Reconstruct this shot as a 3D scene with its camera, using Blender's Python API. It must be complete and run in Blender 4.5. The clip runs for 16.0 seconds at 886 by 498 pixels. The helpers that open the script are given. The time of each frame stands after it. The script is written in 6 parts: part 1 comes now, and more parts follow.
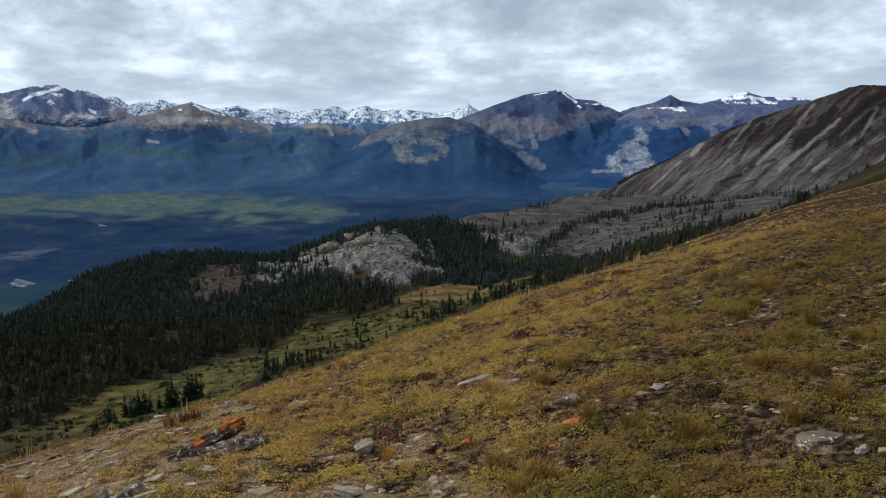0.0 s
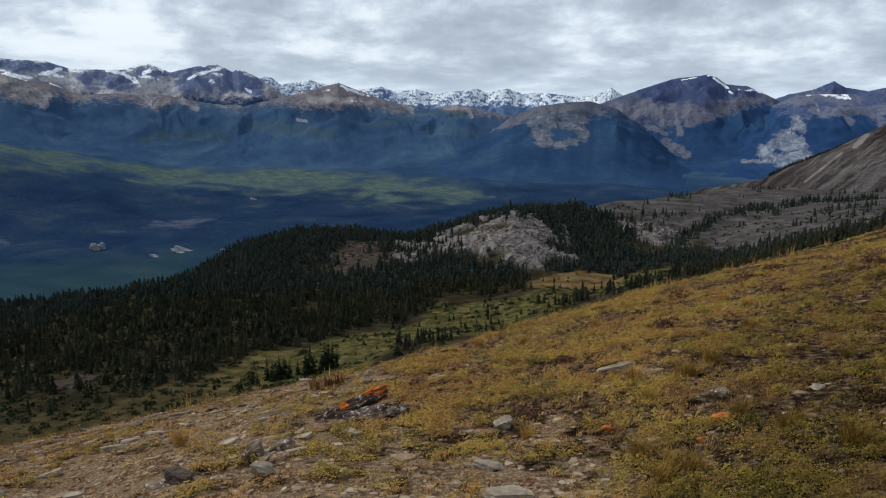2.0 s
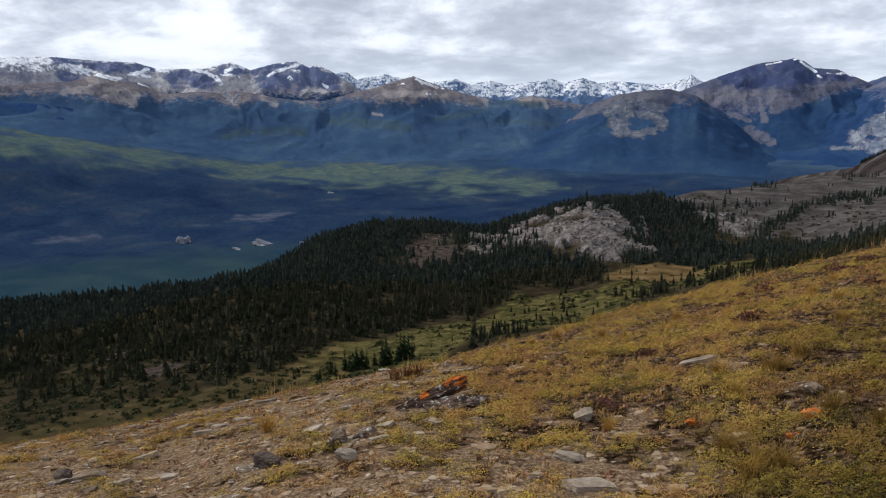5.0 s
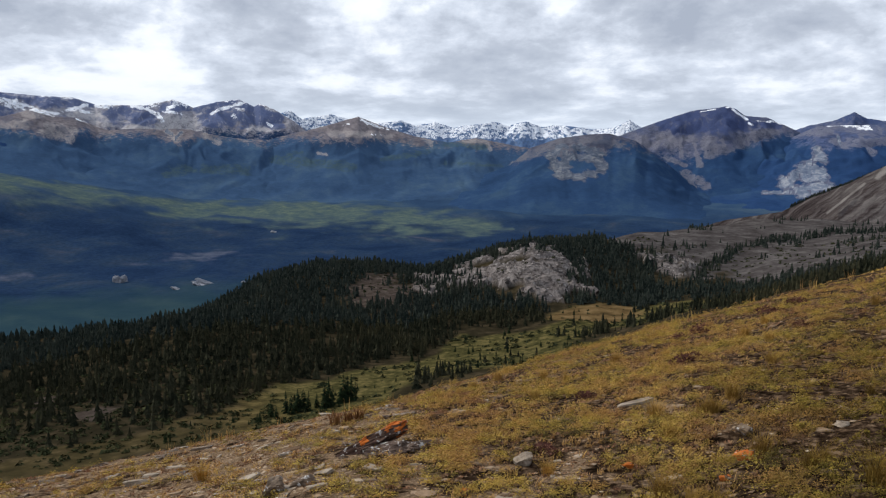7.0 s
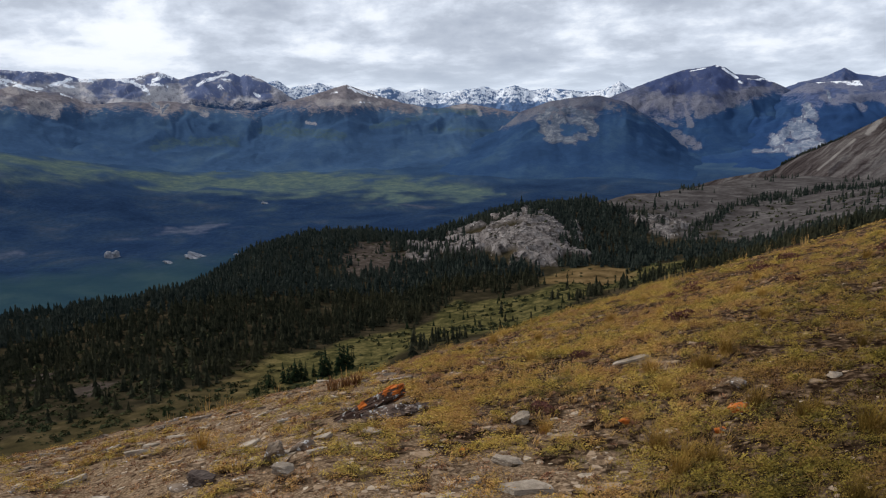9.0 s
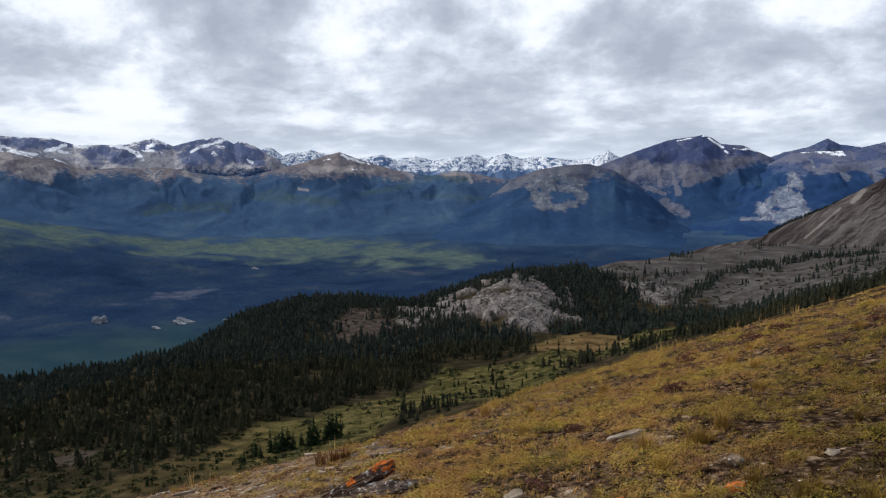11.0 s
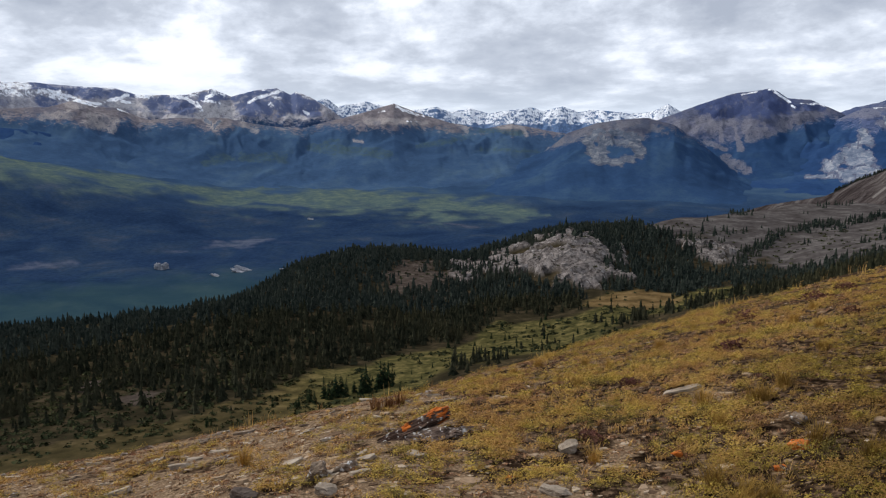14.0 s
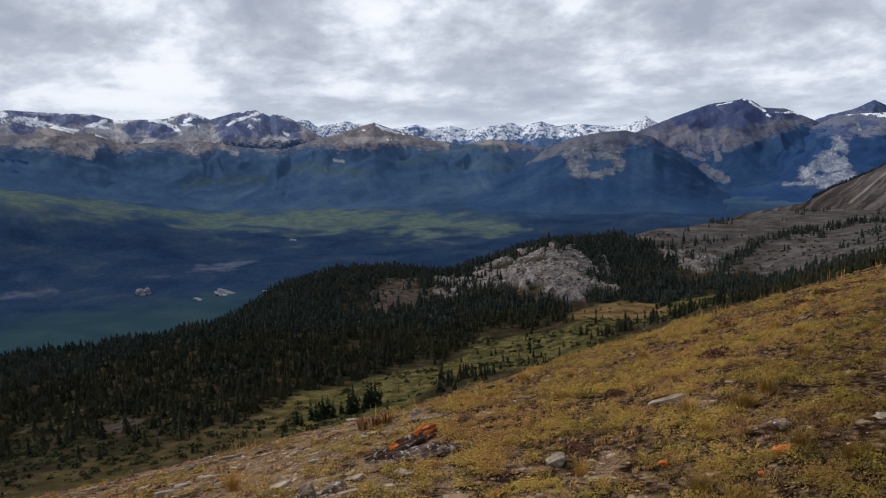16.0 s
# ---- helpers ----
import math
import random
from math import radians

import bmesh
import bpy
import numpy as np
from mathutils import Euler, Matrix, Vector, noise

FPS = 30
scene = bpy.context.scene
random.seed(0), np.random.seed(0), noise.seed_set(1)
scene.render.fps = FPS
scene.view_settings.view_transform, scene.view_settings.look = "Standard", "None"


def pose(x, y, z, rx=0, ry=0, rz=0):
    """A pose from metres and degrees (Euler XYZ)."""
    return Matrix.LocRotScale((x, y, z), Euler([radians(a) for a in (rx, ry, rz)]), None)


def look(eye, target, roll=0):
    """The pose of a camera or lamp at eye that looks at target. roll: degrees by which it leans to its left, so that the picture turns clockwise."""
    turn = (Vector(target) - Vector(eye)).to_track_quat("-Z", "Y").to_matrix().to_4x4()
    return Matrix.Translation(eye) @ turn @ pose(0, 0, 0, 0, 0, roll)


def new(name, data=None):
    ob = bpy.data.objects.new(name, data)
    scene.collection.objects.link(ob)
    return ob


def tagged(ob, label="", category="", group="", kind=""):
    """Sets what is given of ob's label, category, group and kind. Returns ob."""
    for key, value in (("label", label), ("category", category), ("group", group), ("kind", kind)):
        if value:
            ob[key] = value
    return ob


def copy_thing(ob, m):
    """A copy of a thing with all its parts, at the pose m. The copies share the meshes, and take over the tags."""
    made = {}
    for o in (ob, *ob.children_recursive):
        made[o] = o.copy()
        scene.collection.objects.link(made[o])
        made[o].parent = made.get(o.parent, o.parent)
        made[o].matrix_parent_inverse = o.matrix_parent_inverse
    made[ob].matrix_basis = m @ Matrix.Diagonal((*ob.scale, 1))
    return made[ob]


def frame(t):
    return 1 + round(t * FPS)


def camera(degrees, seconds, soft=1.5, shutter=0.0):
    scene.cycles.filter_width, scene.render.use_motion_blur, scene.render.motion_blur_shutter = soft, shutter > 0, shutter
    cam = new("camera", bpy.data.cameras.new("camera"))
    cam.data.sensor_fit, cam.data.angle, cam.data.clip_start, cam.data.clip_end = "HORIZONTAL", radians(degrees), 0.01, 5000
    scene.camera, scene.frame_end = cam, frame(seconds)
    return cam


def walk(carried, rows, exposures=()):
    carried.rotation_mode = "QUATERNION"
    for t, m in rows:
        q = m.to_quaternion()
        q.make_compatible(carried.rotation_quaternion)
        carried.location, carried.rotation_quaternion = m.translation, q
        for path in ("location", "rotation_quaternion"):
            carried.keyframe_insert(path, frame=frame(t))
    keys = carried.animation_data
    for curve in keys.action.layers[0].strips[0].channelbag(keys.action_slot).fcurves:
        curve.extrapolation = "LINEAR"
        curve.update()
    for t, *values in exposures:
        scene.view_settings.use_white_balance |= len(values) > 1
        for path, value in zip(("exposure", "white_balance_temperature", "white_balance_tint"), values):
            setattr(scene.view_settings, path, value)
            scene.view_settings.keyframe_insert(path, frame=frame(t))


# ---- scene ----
cam = camera(59.22, 16.0, 1.15)
# seconds, place of the eye, turn in degrees
PATH = [
    (0, pose(0.000, 0.000, 1.600, 80.63, 0.15, -0.02)),
    (0.5, pose(-0.011, 0.005, 1.579, 79.98, -0.34, 2.42)),
    (1, pose(-0.011, 0.025, 1.579, 79.76, -0.81, 2.78)),
    (1.5, pose(-0.052, -0.018, 1.573, 80.34, -0.10, 6.15)),
    (2, pose(-0.087, -0.007, 1.564, 79.37, -0.78, 10.11)),
    (2.5, pose(-0.098, -0.010, 1.550, 78.06, -0.06, 12.05)),
    (3, pose(-0.092, 0.000, 1.551, 78.03, -0.20, 12.06)),
    (3.5, pose(-0.096, -0.038, 1.557, 78.48, 0.19, 14.20)),
    (5.8, pose(-0.113, -0.033, 1.564, 79.04, 0.56, 15.64)),
    (6, pose(-0.110, -0.020, 1.562, 79.42, 0.74, 15.47)),
    (6.5, pose(-0.105, -0.040, 1.581, 80.17, 0.76, 14.73)),
    (7, pose(-0.084, -0.045, 1.595, 81.72, -0.47, 11.48)),
    (7.5, pose(-0.072, -0.051, 1.596, 82.15, -0.04, 9.72)),
    (8, pose(-0.065, -0.051, 1.591, 82.46, 0.73, 8.81)),
    (8.5, pose(-0.071, -0.065, 1.578, 81.37, 0.38, 9.82)),
    (9, pose(-0.087, -0.040, 1.568, 79.28, 0.93, 10.70)),
    (9.5, pose(-0.087, 0.020, 1.606, 82.84, 0.07, 9.86)),
    (9.7, pose(-0.087, 0.016, 1.624, 85.10, -0.04, 9.48)),
    (12, pose(-0.108, -0.017, 1.586, 82.82, 1.05, 10.69)),
    (12.5, pose(-0.112, -0.010, 1.579, 82.37, 0.33, 11.97)),
    (13, pose(-0.126, 0.012, 1.570, 82.59, 1.20, 13.00)),
    (13.5, pose(-0.127, -0.003, 1.566, 81.22, 0.46, 13.42)),
    (14, pose(-0.142, 0.021, 1.566, 80.73, 0.12, 14.06)),
    (14.5, pose(-0.121, 0.001, 1.591, 82.30, 0.02, 13.30)),
    (15, pose(-0.107, -0.042, 1.585, 82.39, 0.74, 12.62)),
    (15.5, pose(-0.116, 0.015, 1.573, 81.61, 1.66, 11.91)),
    (16, pose(-0.125, -0.010, 1.576, 81.95, 1.57, 12.61)),
]
walk(cam, PATH, [(0, 0.04, 5900, 3), (1.5, -0.12, 5950, 4), (3.0, 0.02, 6200, 9), (3.5, 0.06, 6200, 10), (7.0, 0.07, 6200, 10), (9.0, 0.02, 6200, 10), (9.5, 0.04, 6200, 10), (13.0, 0.02, 6200, 10), (13.5, 0.07, 6200, 10), (14.5, 0.16, 6300, 11), (15.3, -0.04, 6250, 11), (16.0, -0.08, 6250, 11)])

# ---------------------------------------------------------------- world, sun
SUN_AZ, SUN_EL = radians(-78), radians(38)          # compass from +y to the right, height over the horizon


def make_world():
    world = bpy.data.worlds.new("sky")
    scene.world = world
    world.use_nodes = True
    nt = world.node_tree
    nt.nodes.clear()
    N = lambda kind, **kw: node(nt, kind, **kw)
    L = nt.links.new
    out, bg = N("ShaderNodeOutputWorld"), N("ShaderNodeBackground")
    L(bg.outputs[0], out.inputs[0])
    sky = N("ShaderNodeTexSky")
    sky.sky_type, sky.sun_disc, sky.sun_elevation, sky.sun_rotation = "NISHITA", False, SUN_EL, SUN_AZ
    sky_dim = N("ShaderNodeVectorMath", operation="SCALE")
    L(sky.outputs[0], sky_dim.inputs[0])
    sky_dim.inputs["Scale"].default_value = 0.10
    # cloud deck: bearing round, and height drawn together towards the horizon
    co = N("ShaderNodeTexCoord")
    sep = N("ShaderNodeSeparateXYZ")
    L(co.outputs["Generated"], sep.inputs[0])
    flat = math_node(nt, "SQRT", math_node(nt, "MAXIMUM", math_node(nt, "SUBTRACT", 1.0, math_node(nt, "MULTIPLY", sep.outputs[2], sep.outputs[2])), 0.02))
    up = math_node(nt, "MULTIPLY", math_node(nt, "LOGARITHM", math_node(nt, "ADD", math_node(nt, "MAXIMUM", sep.outputs[2], 0.0), 0.060), math.e), 0.36)
    round_sky = N("ShaderNodeCombineXYZ")
    L(math_node(nt, "DIVIDE", sep.outputs[0], flat), round_sky.inputs[0])
    L(math_node(nt, "DIVIDE", sep.outputs[1], flat), round_sky.inputs[1])
    L(up, round_sky.inputs[2])

    def deck(scale, detail, rough, shift, distort=0.0):
        m = N("ShaderNodeMapping")
        m.inputs["Location"].default_value = shift
        L(round_sky.outputs[0], m.inputs[0])
        t = N("ShaderNodeTexNoise")
        t.inputs["Scale"].default_value, t.inputs["Detail"].default_value = scale, detail
        t.inputs["Roughness"].default_value, t.inputs["Distortion"].default_value = rough, distort
        L(m.outputs[0], t.inputs["Vector"])
        return t.outputs[0]

    # bright heads and grey undersides: the deck's thickness against that a little higher up
    def thick(dz):
        big = deck(5.2, 12, 0.54, (CLOUD_SHIFT[0], CLOUD_SHIFT[1], CLOUD_SHIFT[2] + dz), 0.15)
        fine = deck(17.0, 7, 0.6, (7.3, 1.1, dz), 0.1)
        return math_node(nt, "ADD", math_node(nt, "MULTIPLY", big, 0.74), math_node(nt, "MULTIPLY", fine, 0.26))

    here = thick(0.0)
    rim = math_node(nt, "SUBTRACT", here, thick(0.034))
    mix = math_node(nt, "ADD", math_node(nt, "SUBTRACT", 1.0, here), math_node(nt, "MULTIPLY", rim, 1.0))
    # the side towards the sun is brighter
    sunward = math_node(nt, "ADD", math_node(nt, "MULTIPLY", sep.outputs[0], math.sin(SUN_AZ)), math_node(nt, "MULTIPLY", sep.outputs[1], math.cos(SUN_AZ)))
    mix = math_node(nt, "ADD", mix, math_node(nt, "MULTIPLY", math_node(nt, "SUBTRACT", sunward, 0.42), 0.07))
    shade = ramp(nt, mix, CLOUD_STOPS)
    gap = ramp(nt, deck(2.6, 6, 0.55, (2.2, 9.4, 0)), [(0.20, (1, 1, 1)), (0.30, (0, 0, 0))])
    low = ramp(nt, sep.outputs[2], [(0.0, (0.35, 0.35, 0.35)), (0.05, (0.85, 0.85, 0.85)), (0.12, (1, 1, 1))])
    # towards the horizon the deck is seen through bright, even air
    a = mix_rgb(nt, low, (0.72, 0.80, 0.90), shade)
    b = mix_rgb(nt, gap, a, sky_dim.outputs[0])
    L(b, bg.inputs[0])
    bg.inputs[1].default_value = SKY_GAIN
    sun = new("sun", bpy.data.lights.new("sun", "SUN"))
    sun.data.energy, sun.data.angle, sun.data.color = 2.6, radians(6), (1.0, 0.92, 0.80)
    d = Vector((math.sin(SUN_AZ) * math.cos(SUN_EL), math.cos(SUN_AZ) * math.cos(SUN_EL), math.sin(SUN_EL)))
    sun.matrix_world = look(d * 200, (0, 0, 0))


CLOUD_SHIFT = (3.1, 1.7, 0.3)
CLOUD_STOPS = [(0.37, (0.46, 0.505, 0.59)), (0.45, (0.59, 0.635, 0.715)), (0.505, (0.78, 0.83, 0.915)), (0.55, (1.02, 1.05, 1.09)), (0.60, (1.12, 1.13, 1.15))]
SKY_GAIN = 0.9


# ---------------------------------------------------------------- node helpers
def node(nt, kind, **kw):
    n = nt.nodes.new(kind)
    if "operation" in kw:
        n.operation = kw["operation"]
    return n


def put(nt, socket, value):
    if isinstance(value, bpy.types.NodeSocket):
        nt.links.new(value, socket)
    elif isinstance(value, (tuple, list)) and len(value) == 3 and socket.type == "RGBA":
        socket.default_value = (*value, 1)
    else:
        socket.default_value = value


def math_node(nt, op, a, b=0.0):
    n = node(nt, "ShaderNodeMath", operation=op)
    put(nt, n.inputs[0], a)
    put(nt, n.inputs[1], b)
    return n.outputs[0]


def ramp(nt, fac, stops):
    n = nt.nodes.new("ShaderNodeValToRGB")
    e = n.color_ramp.elements
    while len(e) < len(stops):
        e.new(0.5)
    for el, (p, c) in zip(e, stops):
        el.position, el.color = p, (*c, 1)
    put(nt, n.inputs[0], fac)
    return n.outputs[0]


def mix_rgb(nt, fac, a, b, blend="MIX"):
    n = nt.nodes.new("ShaderNodeMixRGB")
    n.blend_type = blend
    put(nt, n.inputs[0], fac)
    put(nt, n.inputs[1], a)
    put(nt, n.inputs[2], b)
    return n.outputs[0]


def noise_tex(nt, scale, detail=4, rough=0.55, vec=None, distort=0.0):
    n = nt.nodes.new("ShaderNodeTexNoise")
    n.inputs["Scale"].default_value, n.inputs["Detail"].default_value = scale, detail
    n.inputs["Roughness"].default_value, n.inputs["Distortion"].default_value = rough, distort
    if vec is not None:
        nt.links.new(vec, n.inputs["Vector"])
    return n.outputs[0]


def span(nt, fac, lo, hi):
    """0 below lo, 1 above hi."""
    n = nt.nodes.new("ShaderNodeMapRange")
    n.interpolation_type = "SMOOTHSTEP"
    put(nt, n.inputs[0], fac)
    n.inputs[1].default_value, n.inputs[2].default_value = lo, hi
    return n.outputs[0]


def attr(nt, name):
    n = nt.nodes.new("ShaderNodeAttribute")
    n.attribute_name = name
    return n.outputs["Fac"]


def bump(nt, height, strength, distance):
    n = nt.nodes.new("ShaderNodeBump")
    n.inputs["Strength"].default_value, n.inputs["Distance"].default_value = strength, distance
    nt.links.new(height, n.inputs["Height"])
    return n.outputs[0]


def stretched(nt, vec, scale):
    m = nt.nodes.new("ShaderNodeMapping")
    m.inputs["Scale"].default_value = scale
    nt.links.new(vec, m.inputs[0])
    return m.outputs[0]


def material(name, build, rough=0.9, gloss=0.0):
    m = bpy.data.materials.new(name)
    m.use_nodes = True
    nt = m.node_tree
    bsdf = nt.nodes["Principled BSDF"]
    bsdf.inputs["Roughness"].default_value = rough
    bsdf.inputs["Specular IOR Level"].default_value = gloss
    pos = nt.nodes.new("ShaderNodeNewGeometry")
    colour, normal = build(nt, pos)
    put(nt, bsdf.inputs["Base Color"], colour)
    if normal is not None:
        nt.links.new(normal, bsdf.inputs["Normal"])
    return m


def island(nt):
    return nt.nodes.new("ShaderNodeNewGeometry").outputs["Random Per Island"]


# ---------------------------------------------------------------- noise for shapes
_rs = np.random.RandomState(7)
_perm = np.concatenate([_rs.permutation(512)] * 3)
_grad = _rs.normal(size=(512, 3))
_grad /= np.linalg.norm(_grad, axis=1)[:, None]


def perlin(x, y, z=0.0):
    x, y, z = np.broadcast_arrays(np.asarray(x, float), y, z)
    xi, yi, zi = (np.floor(a).astype(int) for a in (x, y, z))
    xf, yf, zf = x - xi, y - yi, z - zi
    fade = lambda t: t * t * t * (t * (t * 6 - 15) + 10)
    u, v, w = fade(xf), fade(yf), fade(zf)
    tot = 0.0
    for dx in (0, 1):
        for dy in (0, 1):
            for dz in (0, 1):
                h = _perm[_perm[_perm[(xi + dx) & 511] + ((yi + dy) & 511)] + ((zi + dz) & 511)]
                g = _grad[h]
                dot = g[..., 0] * (xf - dx) + g[..., 1] * (yf - dy) + g[..., 2] * (zf - dz)
                tot = tot + dot * np.where(dx, u, 1 - u) * np.where(dy, v, 1 - v) * np.where(dz, w, 1 - w)
    return tot * 1.6


def fbm(x, y, z=0.0, octaves=4, gain=0.5):
    tot, a = 0.0, 1.0
    for o in range(octaves):
        k = 2.03 ** o
        tot = tot + a * perlin(x * k + 11.3 * o, y * k + 5.7 * o, np.asarray(z) * k + 3.1 * o)
        a *= gain
    return tot


def ridged(x, y, z=0.0, octaves=5, gain=0.5):
    tot, a = 0.0, 1.0
    for o in range(octaves):
        k = 2.07 ** o
        tot = tot + a * (1 - 2 * np.abs(perlin(x * k + 17.1 * o, y * k + 9.2 * o, np.asarray(z) * k)))
        a *= gain
    return tot


def smooth(x, lo, hi):
    t = np.clip((np.asarray(x, float) - lo) / (hi - lo), 0, 1)
    return t * t * (3 - 2 * t)


# ---------------------------------------------------------------- mesh helpers
def mesh_from(name, verts, faces, mat, smooth_shade=True, uv_attr=None):
    """One mesh from an (n, 3) array and an (m, 3 or 4) array."""
    me = bpy.data.meshes.new(name)
    verts, faces = np.asarray(verts, np.float32), np.asarray(faces, np.int32)
    k = faces.shape[1]
    me.vertices.add(len(verts))
    me.vertices.foreach_set("co", verts.ravel())
    me.loops.add(faces.size)
    me.loops.foreach_set("vertex_index", faces.ravel())
    me.polygons.add(len(faces))
    me.polygons.foreach_set("loop_start", np.arange(0, faces.size, k, dtype=np.int32))
    me.polygons.foreach_set("use_smooth", np.full(len(faces), smooth_shade))
    me.update(calc_edges=True)
    me.validate()
    for key, values in (uv_attr or {}).items():
        at = me.attributes.new(key, "FLOAT", "POINT")
        at.data.foreach_set("value", np.asarray(values, np.float32))
    me.materials.append(mat)
    return me


def grid_faces(rows, cols, wrap=False):
    i, j = np.meshgrid(np.arange(rows - 1), np.arange(cols if wrap else cols - 1), indexing="ij")
    j2 = (j + 1) % cols
    return np.stack([i * cols + j, i * cols + j2, (i + 1) * cols + j2, (i + 1) * cols + j], -1).reshape(-1, 4)


def scatter(name, pieces, places, mat, label, category, smooth_shade=False, kind="stuff"):
    """Many copies of a few small shapes joined into one mesh. places: rows of piece, x, y, z, size xyz, turn, lean x, lean y."""
    V, F, own, base = [], [], [], 0
    places = np.asarray(places, float)
    dice = np.random.RandomState(len(places))
    for p, (pv, pf) in enumerate(pieces):
        sel = places[places[:, 0] == p]
        if not len(sel):
            continue
        n, m = len(sel), len(pv)
        v = pv[None] * sel[:, None, 4:7]
        c, s = np.cos(sel[:, 7])[:, None], np.sin(sel[:, 7])[:, None]
        x = v[..., 0] * c - v[..., 1] * s
        y = v[..., 0] * s + v[..., 1] * c
        z = v[..., 2] + x * sel[:, 8][:, None] + y * sel[:, 9][:, None]
        V.append((np.stack([x, y, z], -1) + sel[:, None, 1:4]).reshape(-1, 3))
        F.append((pf[None] + (base + np.arange(n) * m)[:, None, None]).reshape(-1, pf.shape[1]))
        own.append(np.repeat(dice.uniform(0, 1, n), m))
        base += n * m
    ob = new(name, mesh_from(name, np.concatenate(V), np.concatenate(F), mat, smooth_shade, {"plant": np.concatenate(own)}))
    return tagged(ob, label, category, kind=kind)


# ---------------------------------------------------------------- the lie of the land
# Bearing in degrees (right of +y), then the brow of the near slope: how far it is and how steeply the eye looks down to it
BROW = [(-180, 40, 8), (-90, 9, -17.2), (-60, 9, -21.2), (-45.6, 9.5, -21.96), (-38.6, 9.5, -22.11), (-30.8, 9.2, -21.66), (-22.3, 9.2, -20.46), (-16.2, 9.8, -19.56), (-12.1, 10.8, -18.5),
        (-7.9, 12, -17.5), (-3.6, 13.5, -16.2), (0.7, 15, -14.74), (4.9, 16.5, -13.24), (9.1, 18, -11.74), (13.1, 20, -10.19), (16.9, 22, -8.84), (20.6, 25, -7.24),
        (24.1, 28, -5.84), (27.4, 32, -4.64), (29.5, 36, -3.94), (40, 40, 0.26), (90, 40, 6.8), (180, 40, 8)]
# Sections outwards from the standing place, bearing: (metres, height against the eye)
SECTIONS = {
    -180: [(60, 6), (200, 25), (600, 30), (1500, -60), (3000, -260), (4950, -300)],
    -90: [(60, -24), (120, -52), (220, -95), (500, -160), (1000, -310), (1500, -350), (4950, -330)],
    -46: [(60, -32), (120, -62), (195, -82), (230, -87), (300, -100), (400, -112), (520, -121), (620, -150), (800, -220), (1100, -320), (1500, -350)],
    -38: [(60, -32), (120, -62), (195, -82), (230, -88), (300, -98), (400, -108), (510, -122), (620, -155), (800, -220), (1100, -320), (1500, -350)],
    -30: [(60, -31), (120, -60), (200, -82), (240, -88), (300, -93), (400, -99), (480, -109), (600, -148), (800, -220), (1100, -320), (1500, -350)],
    -25: [(60, -29), (120, -58), (200, -80), (240, -88), (300, -93), (400, -99), (500, -101), (570, -103), (680, -138), (850, -220), (1100, -320), (1500, -350)],
    -21: [(60, -28), (120, -56), (200, -78), (240, -87), (300, -93), (400, -100), (500, -102), (560, -99), (640, -104), (760, -150), (900, -230), (1150, -325), (1500, -350)],
    -16: [(60, -27), (120, -53), (200, -75), (260, -88), (320, -95), (420, -102), (500, -103), (580, -100), (650, -107), (760, -150), (900, -230), (1150, -325), (1500, -350)],
    -12.4: [(60, -25), (120, -50), (200, -72), (290, -90), (350, -96), (450, -103), (530, -106), (565, -101), (640, -113), (760, -150), (900, -230), (1150, -325), (1500, -350)],
    -8: [(60, -23), (120, -46), (200, -67), (300, -90), (370, -96), (440, -98), (470, -96), (500, -88), (540, -85), (620, -92), (700, -120), (900, -220), (1150, -325), (1500, -350)],
    -5: [(60, -22), (120, -44), (200, -64), (300, -88), (380, -95), (440, -96), (455, -95), (495, -77), (560, -79), (620, -84), (720, -120), (900, -220), (1150, -325), (1500, -350)],
    -1.5: [(60, -20), (120, -39), (200, -58), (300, -82), (390, -92), (430, -94), (455, -94), (500, -84), (560, -79), (640, -82), (740, -120), (950, -220), (1200, -325), (1500, -350)],
    2.5: [(60, -18), (120, -35), (200, -52), (300, -74), (395, -92), (425, -93), (460, -95), (520, -89), (580, -80), (650, -79), (720, -84), (900, -150), (1200, -325), (1500, -350)],
    6: [(60, -15), (120, -30), (200, -46), (300, -66), (400, -84), (500, -90), (580, -87), (680, -79), (780, -84), (900, -130), (1200, -325), (1500, -350)],
    10: [(60, -13), (120, -25), (200, -41), (300, -61), (400, -80), (500, -87), (600, -86), (700, -80), (850, -78), (950, -110), (1250, -325), (1500, -350)],
    14: [(60, -11), (120, -21), (200, -35), (350, -60), (500, -75), (650, -79), (800, -78), (950, -84), (1300, -320), (1500, -350)],
    18: [(60, -9), (120, -18), (200, -30), (350, -54), (500, -64), (700, -72), (900, -83), (1400, -330), (1600, -350)],
    24: [(60, -6), (120, -13), (200, -22), (350, -42), (550, -56), (800, -68), (1000, -86), (1500, -330)],
    30: [(60, -3), (90, -3.3), (150, -6), (300, -24), (550, -42), (800, -56), (1100, -90), (1600, -330)],
    45: [(60, 3), (150, 5), (300, 5), (600, -10), (1200, -60), (2000, -300)],
    90: [(60, 6), (200, 20), (600, 20), (1500, -60), (3000, -300)],
    180: [(60, 6), (200, 25), (600, 30), (1500, -60), (3000, -260), (4950, -300)],
}
EYE = 1.6


def valley(r, th):
    """Floor of the main valley, which rises gently to the far ranges."""
    lift = np.interp(th, [-60, -50, -43.5, -38.7, -33.5, -29], [190, 190, 155, 103, 36, 0])
    return np.interp(r, [1500, 2000, 2800, 3400, 3900, 4950], [-350, -344, -312, -265, -235, -225]) + lift * smooth(r, 2250, 3150)


